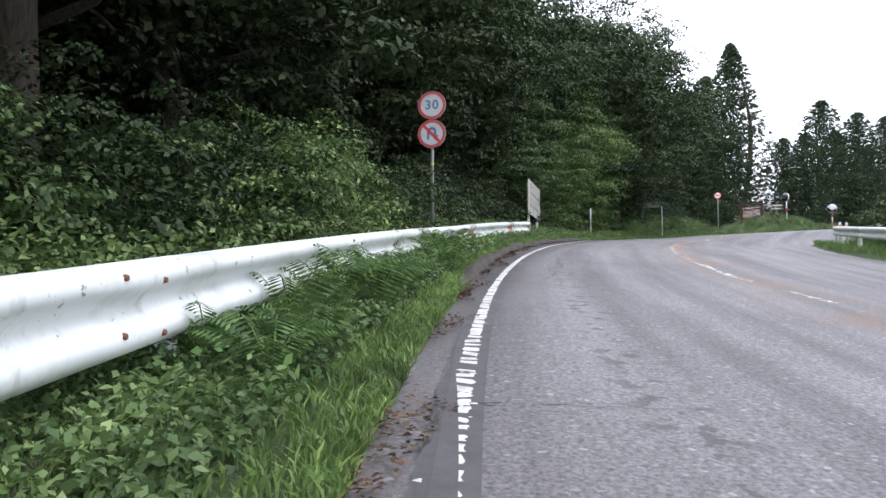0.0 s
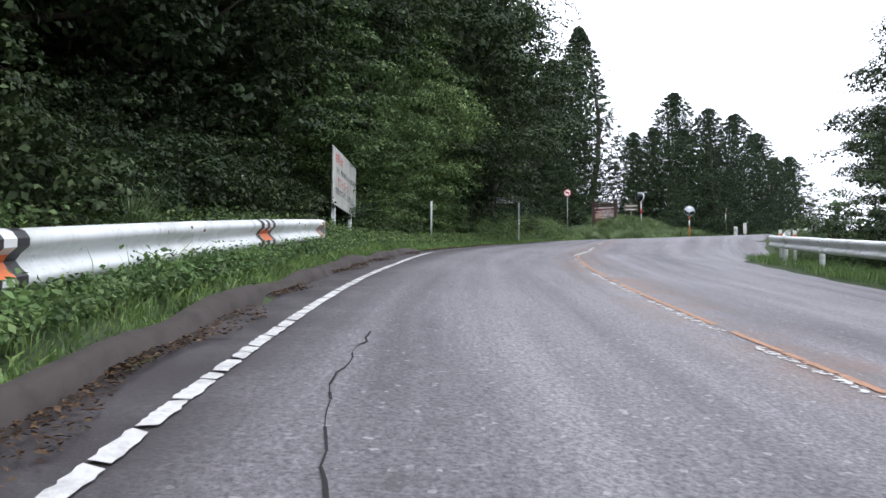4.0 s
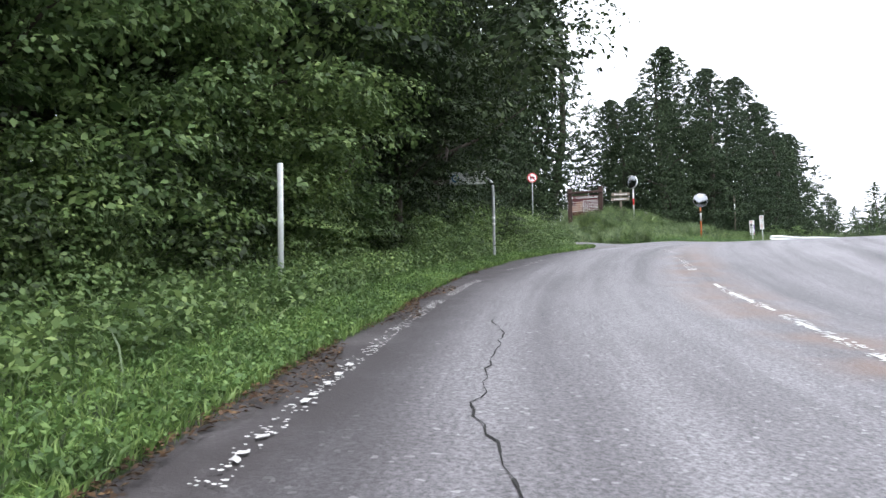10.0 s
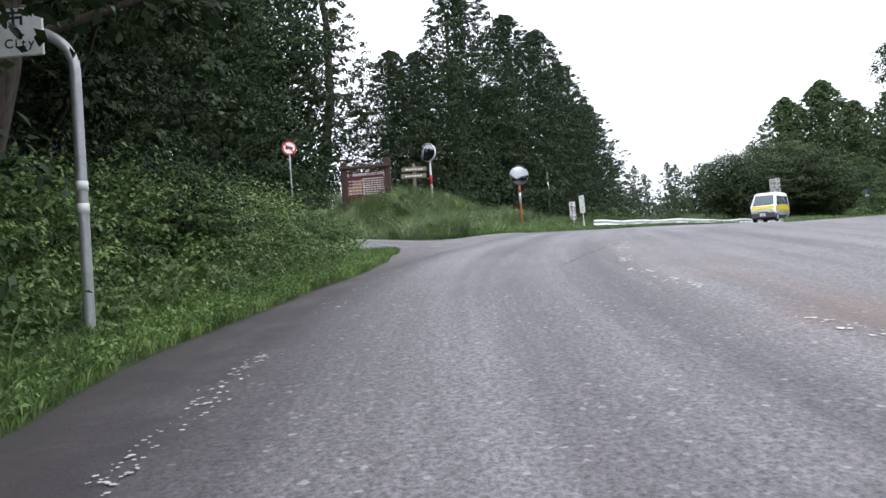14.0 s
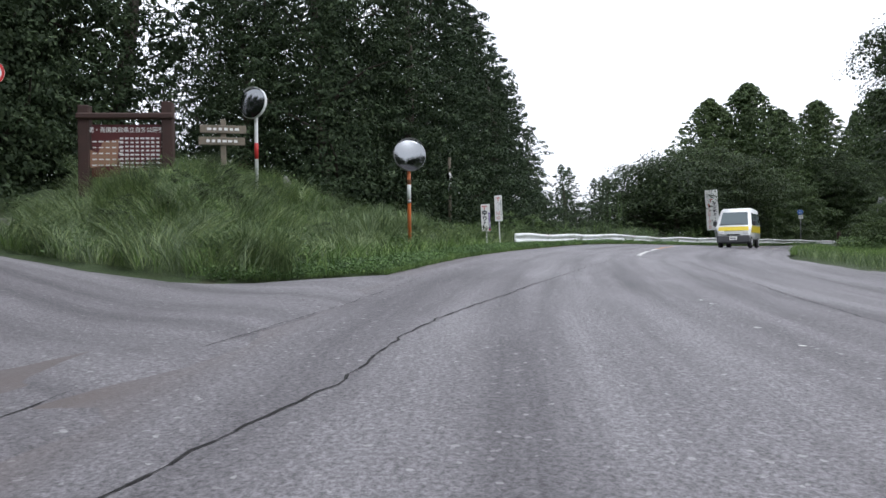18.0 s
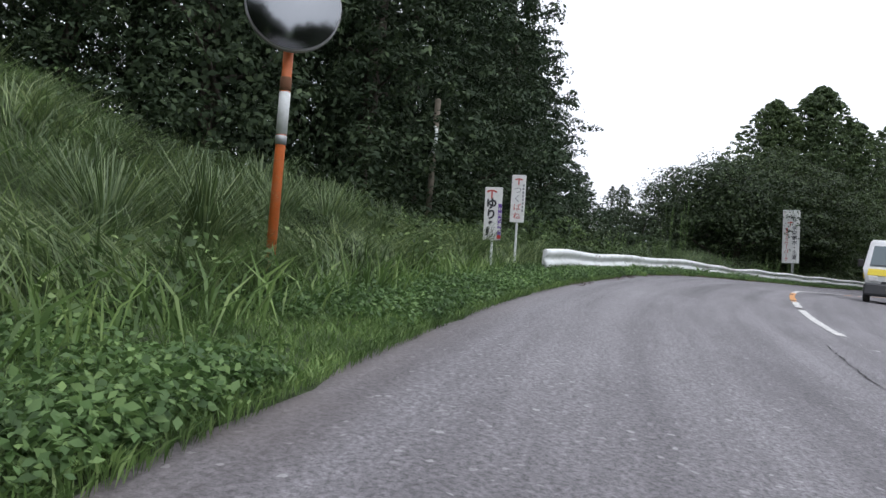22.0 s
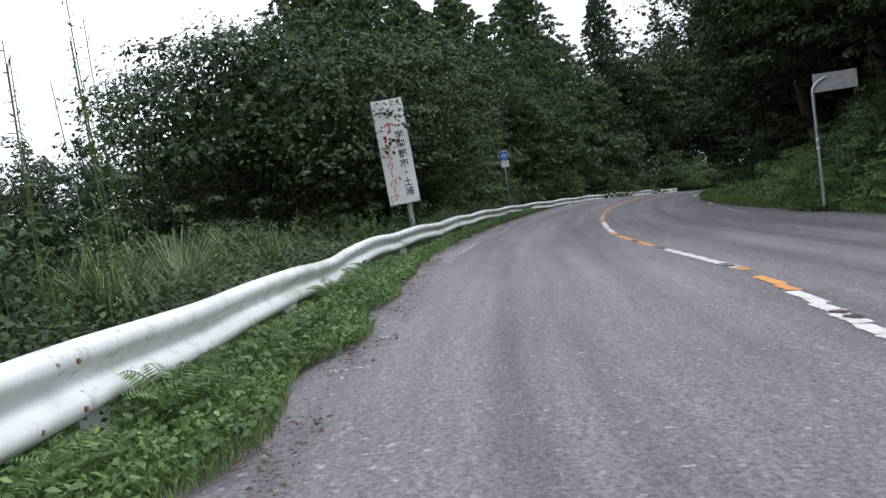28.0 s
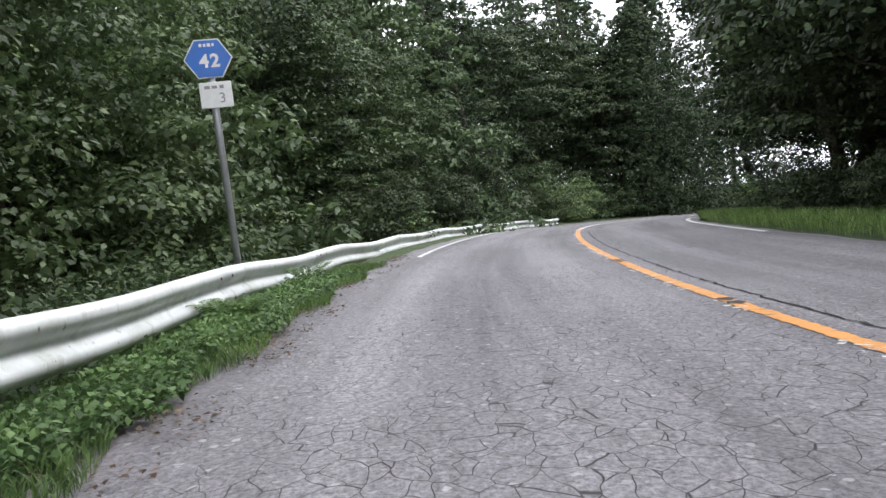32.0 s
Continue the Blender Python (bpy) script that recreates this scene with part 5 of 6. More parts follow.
# ---- guardrails ----
def beam_mesh(s0, s1, d_of, top_of, dents=0.0, seed=0, face=1):
    """A corrugated beam panel that follows the road; face +1 bulges towards +d."""
    prof = [(0.0, 0.0), (0.045, -0.012), (0.075, -0.05), (0.075, -0.095), (0.03, -0.135), (0.0, -0.175), (0.03, -0.215), (0.075, -0.255), (0.075, -0.3), (0.045, -0.338), (0.0, -0.35)]
    r = np.random.RandomState(seed)
    n = max(int((s1 - s0) / 0.4), 2)
    verts, faces = [], []
    m = len(prof)
    for side in (0, 1):
        for i in range(n + 1):
            s = s0 + (s1 - s0) * i / n
            k1, k2 = (math.sin(s * 1.9 + 1) * math.sin(s * 0.7), math.sin(s * 1.3)) if dents else (0, 0)
            for d, z in prof:
                p = along(s, d_of(s) + face * (d - 0.004 * side) + dents * 0.5 * k1 * (1 + z), 0)
                c = np.interp(s, _st, _cx[:, 2])
                p.z = c + top_of(s) + z + dents * 0.25 * k2
                verts.append(p)
    half = (n + 1) * m
    for i in range(n):
        for k in range(m - 1):
            a = i * m + k
            faces.append((a, a + m, a + m + 1, a + 1))
            faces.append((half + a, half + a + 1, half + a + m + 1, half + a + m))
    for i in (0, n):
        for k in range(m - 1):
            a = i * m + k
            faces.append((a, a + 1, half + a + 1, half + a))
    me = mesh_of("beam", verts, faces, [WHITE_RAIL], None, True)
    return me


def rail_material():
    """Weathered white rail paint with grey-green grime and rust spots."""
    m, n, l, b = shader("rail_paint", 0.38)
    co = n.new("ShaderNodeTexCoord").outputs["Object"]
    big = ramp(n, l, noise_at(n, l, co, 1.3, 7, 0.7), [(0.5, (0, 0, 0)), (0.72, (0.75, 0.75, 0.75))])
    spots = ramp(n, l, noise_at(n, l, co, 11, 4, 0.7), [(0.64, (0, 0, 0)), (0.7, (1, 1, 1))])
    base = mixed(n, l, "MIX", big, (0.74, 0.76, 0.75), (0.34, 0.36, 0.28))
    base = mixed(n, l, "MIX", spots, base, (0.14, 0.12, 0.09))
    streaks = n.new("ShaderNodeMapping")
    streaks.inputs["Scale"].default_value = (6, 6, 1.2)
    l.new(co, streaks.inputs["Vector"])
    runs = ramp(n, l, noise_at(n, l, streaks.outputs[0], 1.0, 5, 0.7), [(0.56, (0, 0, 0)), (0.7, (0.55, 0.55, 0.55))])
    base = mixed(n, l, "MIX", runs, base, (0.3, 0.3, 0.25))
    l.new(base, b.inputs["Base Color"])
    bumped(n, l, b, noise_at(n, l, co, 25, 3), 0.06, 0.005)
    return m


WHITE_RAIL = rail_material()


def bolt_mesh():
    bm = bmesh.new()
    bmesh.ops.create_cone(bm, cap_ends=True, segments=8, radius1=0.015, radius2=0.011, depth=0.016, matrix=Matrix.Rotation(radians(90), 4, "Y"))
    return bm_mesh("bolt", bm, RUST)


BOLT = bolt_mesh()


def guardrail(label, s0, s1, d_of, top_of, panel=4.0, post_mat=None, dents=0.0, face=1, post_gap=4.0, seed=0, bands=()):
    """A guardrail: panels, posts, bolts at the joints, striped bands."""
    g = thing("guardrail", Matrix.Identity(4), label, "guardrail")
    s = s0
    while s < s1 - 0.3:
        e = min(s + panel, s1)
        part("beam", beam_mesh(s, e + 0.02, d_of, top_of, dents, seed, face), g)
        for q in (-0.16, 0.16):
            for h in (-0.07, -0.28):
                p = along(e + q, d_of(e) + face * 0.078)
                p.z = float(np.interp(e, _st, _cx[:, 2])) + top_of(e) + h
                part("bolt", BOLT, g, "", Matrix.Translation(p) @ pose(0, 0, 0, 0, 0, heading(e)))
        s = e
    post = tube("post", 0.07, 1.2, post_mat or WHITE)
    s = s0 + 0.5
    while s < s1 + 0.1:
        p = along(s, d_of(s) - face * 0.09)
        z = float(np.interp(s, _st, _cx[:, 2])) + top_of(s) - 0.03
        part("post", post, g, "", Matrix.Translation((p.x, p.y, z - 1.2)))
        s += post_gap
    for s in bands:
        for off, mat in ((-0.24, BLACK), (-0.12, WHITE_CLEAN), (0.0, BLACK), (0.12, WHITE_CLEAN), (0.24, BLACK)):
            part("stripe", band_mesh(s + off - 0.06, s + off + 0.06, d_of, top_of, mat, face), g, "black and white wrapped stripe")
        part("reflector", band_mesh(s - 0.17, s + 0.17, d_of, top_of, ORANGE, face, (4, 7), 0.012), g, "orange reflector strip")
    return g


def band_mesh(s0, s1, d_of, top_of, material, face, rows=(0, 10), lift=0.006):
    prof = [(0.0, 0.004), (0.045, -0.012), (0.075, -0.05), (0.075, -0.095), (0.03, -0.135), (0.0, -0.175), (0.03, -0.215), (0.075, -0.255), (0.075, -0.3), (0.045, -0.338), (0.0, -0.354)][rows[0]:rows[1] + 1]
    verts = []
    for s in (s0, s1):
        c = float(np.interp(s, _st, _cx[:, 2]))
        for d, z in prof:
            p = along(s, d_of(s) + face * (d + lift))
            p.z = c + top_of(s) + z
            verts.append(p)
    m = len(prof)
    return mesh_of("stripe", verts, [(k, k + m, k + m + 1, k + 1) for k in range(m - 1)], [material])


rail_a = guardrail("white corrugated steel guardrail with black and orange bands", -17, 24.4, lambda s: -4.58, lambda s: float(np.interp(s, [14, 24], [0.79, 0.9])), seed=1, bands=(11.1, 16.0, 21.35))
for s_r in (24.12, 24.28):
    part("reflector", band_mesh(s_r - 0.05, s_r + 0.05, lambda s: -4.58, lambda s: 0.9, LINE_WORN, 1, (2, 7) if s_r > 24.2 else (3, 8), 0.012), rail_a, "faded orange reflector strip")
p0 = along(24.4, -4.55)
part("end_plate", box("end_plate", (0.1, 0.02, 0.36), STEEL), rail_a, "grey steel end plate", Matrix.Translation((p0.x, p0.y, float(np.interp(24.4, _st, _cx[:, 2])) + 0.72)) @ pose(0, 0, 0, 0, 0, heading(24.4)))
TOP_B = lambda s: float(np.interp(s, [81.6, 85, 88, 95, 99, 104, 114, 120, 130, 160], [0.72, 0.66, 0.62, 0.67, 0.6, 0.7, 0.71, 0.65, 0.5, 0.5]))
D_B = lambda s: float(np.interp(s, [81.6, 84, 88.5, 89.5, 89.7, 92, 95, 99, 104, 112, 160], [-4.28, -4.35, -4.25, -4.22, -4.34, -4.06, -4.06, -4.3, -4.45, -4.25, -4.0]))
rail_b = guardrail("dented white guardrail with grime, slightly buckled", 81.6, 150, D_B, TOP_B, seed=2, dents=0.09, post_mat=WHITE)
p0 = along(88.0, -4.1, -0.05)
part("post", tube("post", 0.05, 0.45, WHITE), rail_b, "bent white post", pose(p0.x, p0.y, p0.z, 0, 0, heading(88)) @ pose(0, 0, 0, 8, -26, 0))
guardrail("white guardrail on white posts above a gravel verge", 2, 36.4, lambda s: float(np.interp(s, [2, 30, 36.4], [5.5, 5.4, 5.7])), lambda s: 0.47, seed=3, face=-1)
guardrail("white guardrail beside the wide outer bend", 42.5, 68.1, lambda s: float(np.interp(s, [42, 52, 68], [6.9, 7.6, 8.0])), lambda s: float(np.interp(s, [42, 52, 68], [0.28, 0.24, 0.3])), seed=4, face=-1)


# ---- lettering and signs ----
def glyphs(text, size, material, bold=0.0, stretch=1.0, line=1.0):
    """A flat mesh of text in the built-in font, facing -y, centred."""
    cu = bpy.data.curves.new("lettering", "FONT")
    cu.body, cu.size, cu.align_x, cu.align_y = text, size, "CENTER", "CENTER"
    cu.space_line, cu.offset, cu.resolution_u = line, bold, 3
    ob = new("lettering", cu)
    bpy.context.view_layer.update()
    me = bpy.data.meshes.new_from_object(ob.evaluated_get(bpy.context.evaluated_depsgraph_get()))
    bpy.data.objects.remove(ob)
    me.transform(Matrix.Diagonal((stretch, 1, 1, 1)))
    me.transform(Matrix.Rotation(radians(90), 4, "X"))
    me.materials.clear()
    me.materials.append(material)
    return me


def lettering(parent, text, size, material, x, y, z, **kw):
    """One part for each character of the text."""
    step = size * kw.get("stretch", 1.0) * (1.0 if ord(text[0]) > 255 else 0.58)
    for k, ch in enumerate(text):
        part("character", glyphs(ch, size, material, **kw), parent, "", Matrix.Translation((x + step * (k - (len(text) - 1) / 2), y, z)))


def bars(parent, count, wide, tall, material, x, y, z, seed=0, upright=False):
    """Unreadable writing as short bars in a line."""
    r = np.random.RandomState(seed)
    step = wide / count
    for k in range(count):
        w, h = step * r.uniform(0.55, 0.8), tall * r.uniform(0.75, 1)
        c = -wide / 2 + step * (k + 0.5)
        a, b = (c, 0) if not upright else (0, -c)
        if upright:
            w, h = h, w
        verts = [(a - w / 2, 0, b - h / 2), (a + w / 2, 0, b - h / 2), (a + w / 2, 0, b + h / 2), (a - w / 2, 0, b + h / 2)]
        part("stroke", mesh_of("stroke", verts, [(0, 1, 2, 3)], [material]), parent, "", Matrix.Translation((x, y, z)))


def shape(parent, name, points, material, y, label="", thick=0.002):
    """A flat outline in the plane of a sign."""
    n = len(points)
    verts = [(a, y, b) for a, b in points] + [(a, y + thick, b) for a, b in points]
    faces = [tuple(range(n)), tuple(range(2 * n - 1, n - 1, -1))] + [(k, k + n, (k + 1) % n + n, (k + 1) % n) for k in range(n)]
    return part(name, mesh_of(name, verts, faces, [material]), parent, label)


def arrow_up(parent, x, z, w, h, material, y):
    t = w * 0.16
    shape(parent, "arrow", [(x - t / 2, z - h / 2), (x + t / 2, z - h / 2), (x + t / 2, z + h * 0.34), (x + w / 2, z + 0.02), (x + w / 2, z + 0.02 + t * 1.3), (x, z + h / 2), (x - w / 2, z + 0.02 + t * 1.3), (x - w / 2, z + 0.02), (x - t / 2, z + h * 0.34)], material, y)


def stand(name, x, y, turn, label, category, z=None):
    return thing(name, pose(x, y, height(x, y) - 0.05 if z is None else z, 0, 0, turn), label, category)


INK = painted("ink_black", (0.02, 0.02, 0.025), 0.6, (0.1, 0.1, 0.1), 0.2)
INK_RED = painted("ink_red", (0.5, 0.05, 0.03), 0.6, (0.4, 0.2, 0.15), 0.3)
INK_BLUE = painted("ink_blue", (0.05, 0.16, 0.3), 0.6, (0.2, 0.25, 0.3), 0.3)
INK_WHITE = painted("ink_white", (0.75, 0.75, 0.72), 0.6, (0.4, 0.38, 0.35), 0.3)
INK_GREY = painted("ink_grey", (0.25, 0.25, 0.26), 0.6, (0.4, 0.4, 0.4), 0.3)

FADED = painted("faded_sheet", (0.5, 0.51, 0.53), 0.6, (0.25, 0.25, 0.24), 0.5, 0, 5.0)
RED_FADED = painted("faded_red", (0.4, 0.07, 0.07), 0.6, (0.25, 0.13, 0.12), 0.5, 0, 8.0)
# speed limit and no-turning discs on one pole
p = along(15.25, -5.24)
sg = stand("traffic_sign", p.x, p.y, heading(15) - 2, "two round red-rimmed traffic signs on a grey pole", "traffic sign")
base = height(p.x, p.y) - 0.05
part("pole", tube("pole", 0.034, 5.0 - base, STEEL), sg)
for zz in (4.75, 4.15):
    z = zz - base
    plate = part("disc", disc("disc", 0.3, 0.014, FADED, -0.06, z), sg, "round white sign face")
    part("rim", disc("rim", 0.298, 0.004, RED_FADED, -0.066, z, 40, 0.235), plate, "red rim")
lettering(sg, "30", 0.27, INK_BLUE, 0, -0.064, 4.75 - base, bold=0.006)
zc = 4.15 - base
hook = [(-0.1, zc - 0.12)] + [(-0.1 * math.cos(a * math.pi / 8), zc + 0.04 + 0.1 * math.sin(a * math.pi / 8)) for a in range(9)] + [(0.1, zc - 0.03), (0.15, zc - 0.03), (0.075, zc - 0.13), (0.0, zc - 0.03), (0.05, zc - 0.03)]
hook += [(0.05 * math.cos(a * math.pi / 8), zc + 0.04 + 0.05 * math.sin(a * math.pi / 8)) for a in range(9)] + [(-0.05, zc - 0.12)]
shape(sg, "turn_arrow", hook, INK_BLUE, -0.064, "faded blue turning arrow")
shape(sg, "slash", [(-0.19, zc + 0.15), (-0.15, zc + 0.19), (0.19, zc - 0.15), (0.15, zc - 0.19)], RED, -0.067, "red slash")
for q in (1.45, 1.95):
    part("band", tube("band", 0.037, 0.07, painted("yellow_band", (0.7, 0.5, 0.05), 0.5), (0, 0, q - 0.6 + 0.3), None, 14), sg, "yellow band")

# notice board
a, b = Vector((6.52, 29.5)), Vector((7.75, 32.75))
mid, wide = (a + b) / 2, (b - a).length
nb = thing("notice_board", pose(mid.x, mid.y, height(mid.x, mid.y) - 0.1, 0, 0, math.degrees(math.atan2(b.y - a.y, b.x - a.x))), "large weathered white notice board on two white posts", "notice board")
nz = height(mid.x, mid.y) - 0.1
zl, zh = 4.03 - nz, 5.4 - nz
part("panel", box("panel", (wide, 0.035, zh - zl), painted("weathered_sheet", (0.52, 0.52, 0.47), 0.6, (0.22, 0.22, 0.17), 0.8, 0, 1.6), (0, 0, (zl + zh) / 2)), nb, "stained white panel")
for x in (-wide / 2 + 0.55, wide / 2 - 0.45):
    part("post", box("post", (0.11, 0.09, zh - 0.1), WHITE, (x, 0.07, (zh - 0.1) / 2)), nb)
ny, nh = -0.0195, zh - zl
lettering(nb, "お知らせ", 0.27, INK_RED, -wide / 2 + 0.8, ny, zh - 0.25, bold=0.006)
lettering(nb, "この先、暴走行為防止のため道路中央に", 0.17, INK, 0.1, ny, zh - 0.52, bold=0.003)
lettering(nb, "ポストコーン", 0.27, INK_RED, -0.35, ny, zh - 0.79, bold=0.005)
lettering(nb, "が設置されています。ご注意ください。", 0.17, INK, 0.05, ny, zh - 1.02, bold=0.004)
lettering(nb, "水戸土木事務所", 0.14, INK, wide / 2 - 0.6, ny, zl + 0.24, bold=0.002)
lettering(nb, "笠間警察署", 0.15, INK, wide / 2 - 0.55, ny, zl + 0.09, bold=0.004, stretch=1.2)

# marker poles
p = along(37.6, -5.1)
mp = stand("marker_pole", p.x, p.y, 0, "thin white marker pole on the verge", "pole")
part("pole", tube("pole", 0.035, 1.52, WHITE), mp)


def hooked_sign(x, y, turn, tall, reach, w, h, label, back, z=None, word=None):
    """A tubular pole bent over at the top, carrying a plate."""
    o = stand("overhead_sign", x, y, turn, label, "road sign", z)
    cu = bpy.data.curves.new("pole", "CURVE")
    cu.dimensions, cu.bevel_depth, cu.bevel_resolution, cu.use_fill_caps = "3D", 0.036, 3, True
    sp = cu.splines.new("BEZIER")
    sp.bezier_points.add(2)
    for q, (co, l, r) in zip(sp.bezier_points, (((0, 0, 0), (0, 0, -1), (0, 0, tall * 0.6)), ((0, 0, tall - 0.3), (0, 0, tall - 0.8), (0, 0, tall - 0.05)), ((-reach, 0, tall), (-0.35, 0, tall + 0.02), (-reach - 0.2, 0, tall)))):
        q.co, q.handle_left, q.handle_right = co, l, r
    tmp = new("pole", cu)
    bpy.context.view_layer.update()
    me = bpy.data.meshes.new_from_object(tmp.evaluated_get(bpy.context.evaluated_depsgraph_get()))
    bpy.data.objects.remove(tmp)
    me.materials.clear()
    me.materials.append(STEEL)
    part("pole", me, o)
    part("plate", box("plate", (w, 0.02, h), back, (-reach - w / 2 + 0.25, -0.05, tall - h / 2 + 0.12)), o, "rectangular sign plate")
    for q in (0.62, 0.55):
        part("band", tube("band", 0.04, 0.07, WHITE_CLEAN, (0, 0, tall * q - 0.3)), o, "pale reflective band")
    return o


hs = hooked_sign(18.5, 45.6, heading(47), 2.12, 0.42, 0.95, 0.32, "bent grey pole with a pale city sign half hidden in leaves", WHITE)
lettering(hs, "石岡市", 0.16, INK, -0.52, -0.063, 2.15, bold=0.004)
lettering(hs, "Ishioka City", 0.085, INK, -0.52, -0.063, 2.0, bold=0.002)
part("emblem", disc("emblem", 0.1, 0.004, INK_BLUE, -0.066, 0, 32, 0.065), hs, "blue ring emblem", Matrix.Translation((-0.96, 0, 2.09)))
hooked_sign(77.25, 59.5, heading(109) + 180, 2.9, 0.3, 0.95, 0.42, "pale steel pole with a small sign plate rising from the bushes", STEEL, 5.85)

# round sign by the side road
fs = stand("traffic_sign", 33.65, 69.3, -28, "round red-rimmed prohibition sign on a slim grey pole", "traffic sign")
fz = 10.25 - (height(33.65, 69.3) - 0.05)
part("pole", tube("pole", 0.034, fz + 0.3, STEEL), fs)
plate = part("disc", disc("disc", 0.3, 0.014, WHITE_CLEAN, -0.06, fz), fs)
part("rim", disc("rim", 0.298, 0.004, RED, -0.066, fz, 40, 0.24), plate, "red rim")
shape(fs, "emblem", [(-0.15, fz - 0.06), (0.15, fz - 0.06), (0.15, fz + 0.02), (0.03, fz + 0.08), (-0.15, fz + 0.08)], INK, -0.064, "dark vehicle emblem")
shape(fs, "slash", [(-0.19, fz + 0.15), (-0.15, fz + 0.19), (0.19, fz - 0.15), (0.15, fz - 0.19)], RED, -0.067, "red slash")
part("base_block", box("base_block", (0.45, 0.3, 0.4), STONE, (0.25, 0, 0.35), 0.03), fs, "pale concrete block")

# brown park information board
a, b = Vector((34.62, 66.65)), Vector((35.88, 65.38))
mid, wide = (a + b) / 2, (b - a).length
ib = thing("information_board", pose(mid.x, mid.y, 0, 0, 0, math.degrees(math.atan2(b.y - a.y, b.x - a.x))), "dark brown timber park information board with a red-brown panel", "information board")
gz = height(mid.x, mid.y) - 0.1
for x in (-wide / 2, wide / 2):
    part("post", box("post", (0.24, 0.24, 9.25 - gz + (0.15 if x > 0 else 0)), WOOD_DARK, (x, 0, (9.25 + gz) / 2), 0.02), ib)
part("roof_beam", box("roof_beam", (wide + 0.3, 0.16, 0.14), WOOD_DARK, (0, -0.1, 9.0), 0.03), ib)
part("rail", box("rail", (wide, 0.1, 0.12), WOOD_DARK, (0, 0.02, gz + 0.75), 0.02), ib)
part("panel", box("panel", (wide - 0.3, 0.05, 1.15), PANEL_BROWN, (0, -0.02, 8.25)), ib, "red-brown panel with white writing")
lettering(ib, "笠間・吾国愛宕県立自然公園案内", 0.125, INK_WHITE, 0, -0.048, 8.7, bold=0.002)
for k in range(8):
    bars(ib, 9, 1.0, 0.045, INK_WHITE, wide / 4 - 0.1, -0.048, 8.52 - 0.09 * k, k)
shape(ib, "map", [(-0.9, 7.85), (-0.2, 7.95), (-0.15, 8.5), (-0.5, 8.45), (-0.6, 8.2), (-0.85, 8.3)], painted("map_tint", (0.3, 0.16, 0.1), 0.6), -0.047, "pale map drawing")
for k in range(5):
    bars(ib, 5, 0.7, 0.035, INK_WHITE, -wide / 4 + 0.05, -0.05, 8.45 - 0.13 * k, k + 20)

# wooden finger post
fp = stand("signpost", 37.3, 65.4, -35, "weathered wooden signpost with two boards", "signpost")
part("post", box("post", (0.13, 0.13, 1.75), WOOD_GREY, (0, 0, 0.87), 0.015), fp)
for z, off in ((1.5, 0.0), (1.22, -0.03)):
    board = part("board", box("board", (1.05, 0.05, 0.19), WOOD_GREY, (off, -0.09, z), 0.01), fp, "mossy wooden arm")
    bars(fp, 6, 0.75, 0.07, INK_WHITE, off, -0.118, z, int(z * 10))


# traffic mirrors
def convex(name, radius, bulge, material, y, z, sides=40, rings=8):
    """A shallow convex mirror facing -y."""
    bm = bmesh.new()
    tip = bm.verts.new((0, y - bulge, z))
    last = None
    for q in range(1, rings + 1):
        r = radius * q / rings
        yy = y - bulge * (1 - (q / rings) ** 2)
        ring = [bm.verts.new((r * math.cos(2 * math.pi * k / sides), yy, z + r * math.sin(2 * math.pi * k / sides))) for k in range(sides)]
        for k in range(sides):
            if last:
                bm.faces.new((last[k], last[(k + 1) % sides], ring[(k + 1) % sides], ring[k]))
            else:
                bm.faces.new((tip, ring[(k + 1) % sides], ring[k]))
        last = ring
    bmesh.ops.recalc_face_normals(bm, faces=bm.faces[:])
    return bm_mesh(name, bm, material, True)


def mirror_on_pole(x, y, centre, turn, radius, pole, label, bands=(), lean=0.0, back=None, visor=True):
    o = stand("traffic_mirror", x, y, 0, label, "traffic mirror")
    z = centre - (height(x, y) - 0.05)
    part("pole", tube("pole", 0.045, z + 0.1, pole), o)
    back = back or MIRROR_BACK
    head = part("mirror_back", disc("mirror_back", radius + 0.012, 0.07, back, 0.0, 0), o, "dull dished back and thin rim", pose(0, 0, z, -6, lean, turn) @ Matrix.Translation((0, -0.14, 0)))
    part("mirror", convex("mirror", radius, 0.07, MIRROR, -0.006, 0), head, "convex mirror face")
    if visor:
        part("visor", visor_mesh(radius + 0.014, back), head, "rim visor")
    part("bracket", box("bracket", (0.07, 0.14, 0.3), STEEL, (0, 0.12, 0)), head)
    for lo, hi, mat, words in bands:
        part("wrap", tube("wrap", 0.05, hi - lo, mat, (0, 0, lo)), o, words)
    return o


def visor_mesh(r, material):
    verts, faces = [], []
    n = 20
    for k in range(n + 1):
        a = math.pi * (0.22 + 0.56 * k / n)
        for yy, rr in ((0.0, r), (-0.07 * math.sin(a), r + 0.006)):
            verts.append((rr * math.cos(a), yy, rr * math.sin(a)))
    for k in range(n):
        faces.append((2 * k, 2 * k + 1, 2 * k + 3, 2 * k + 2))
    return mesh_of("visor", verts, faces, [material], None, True)


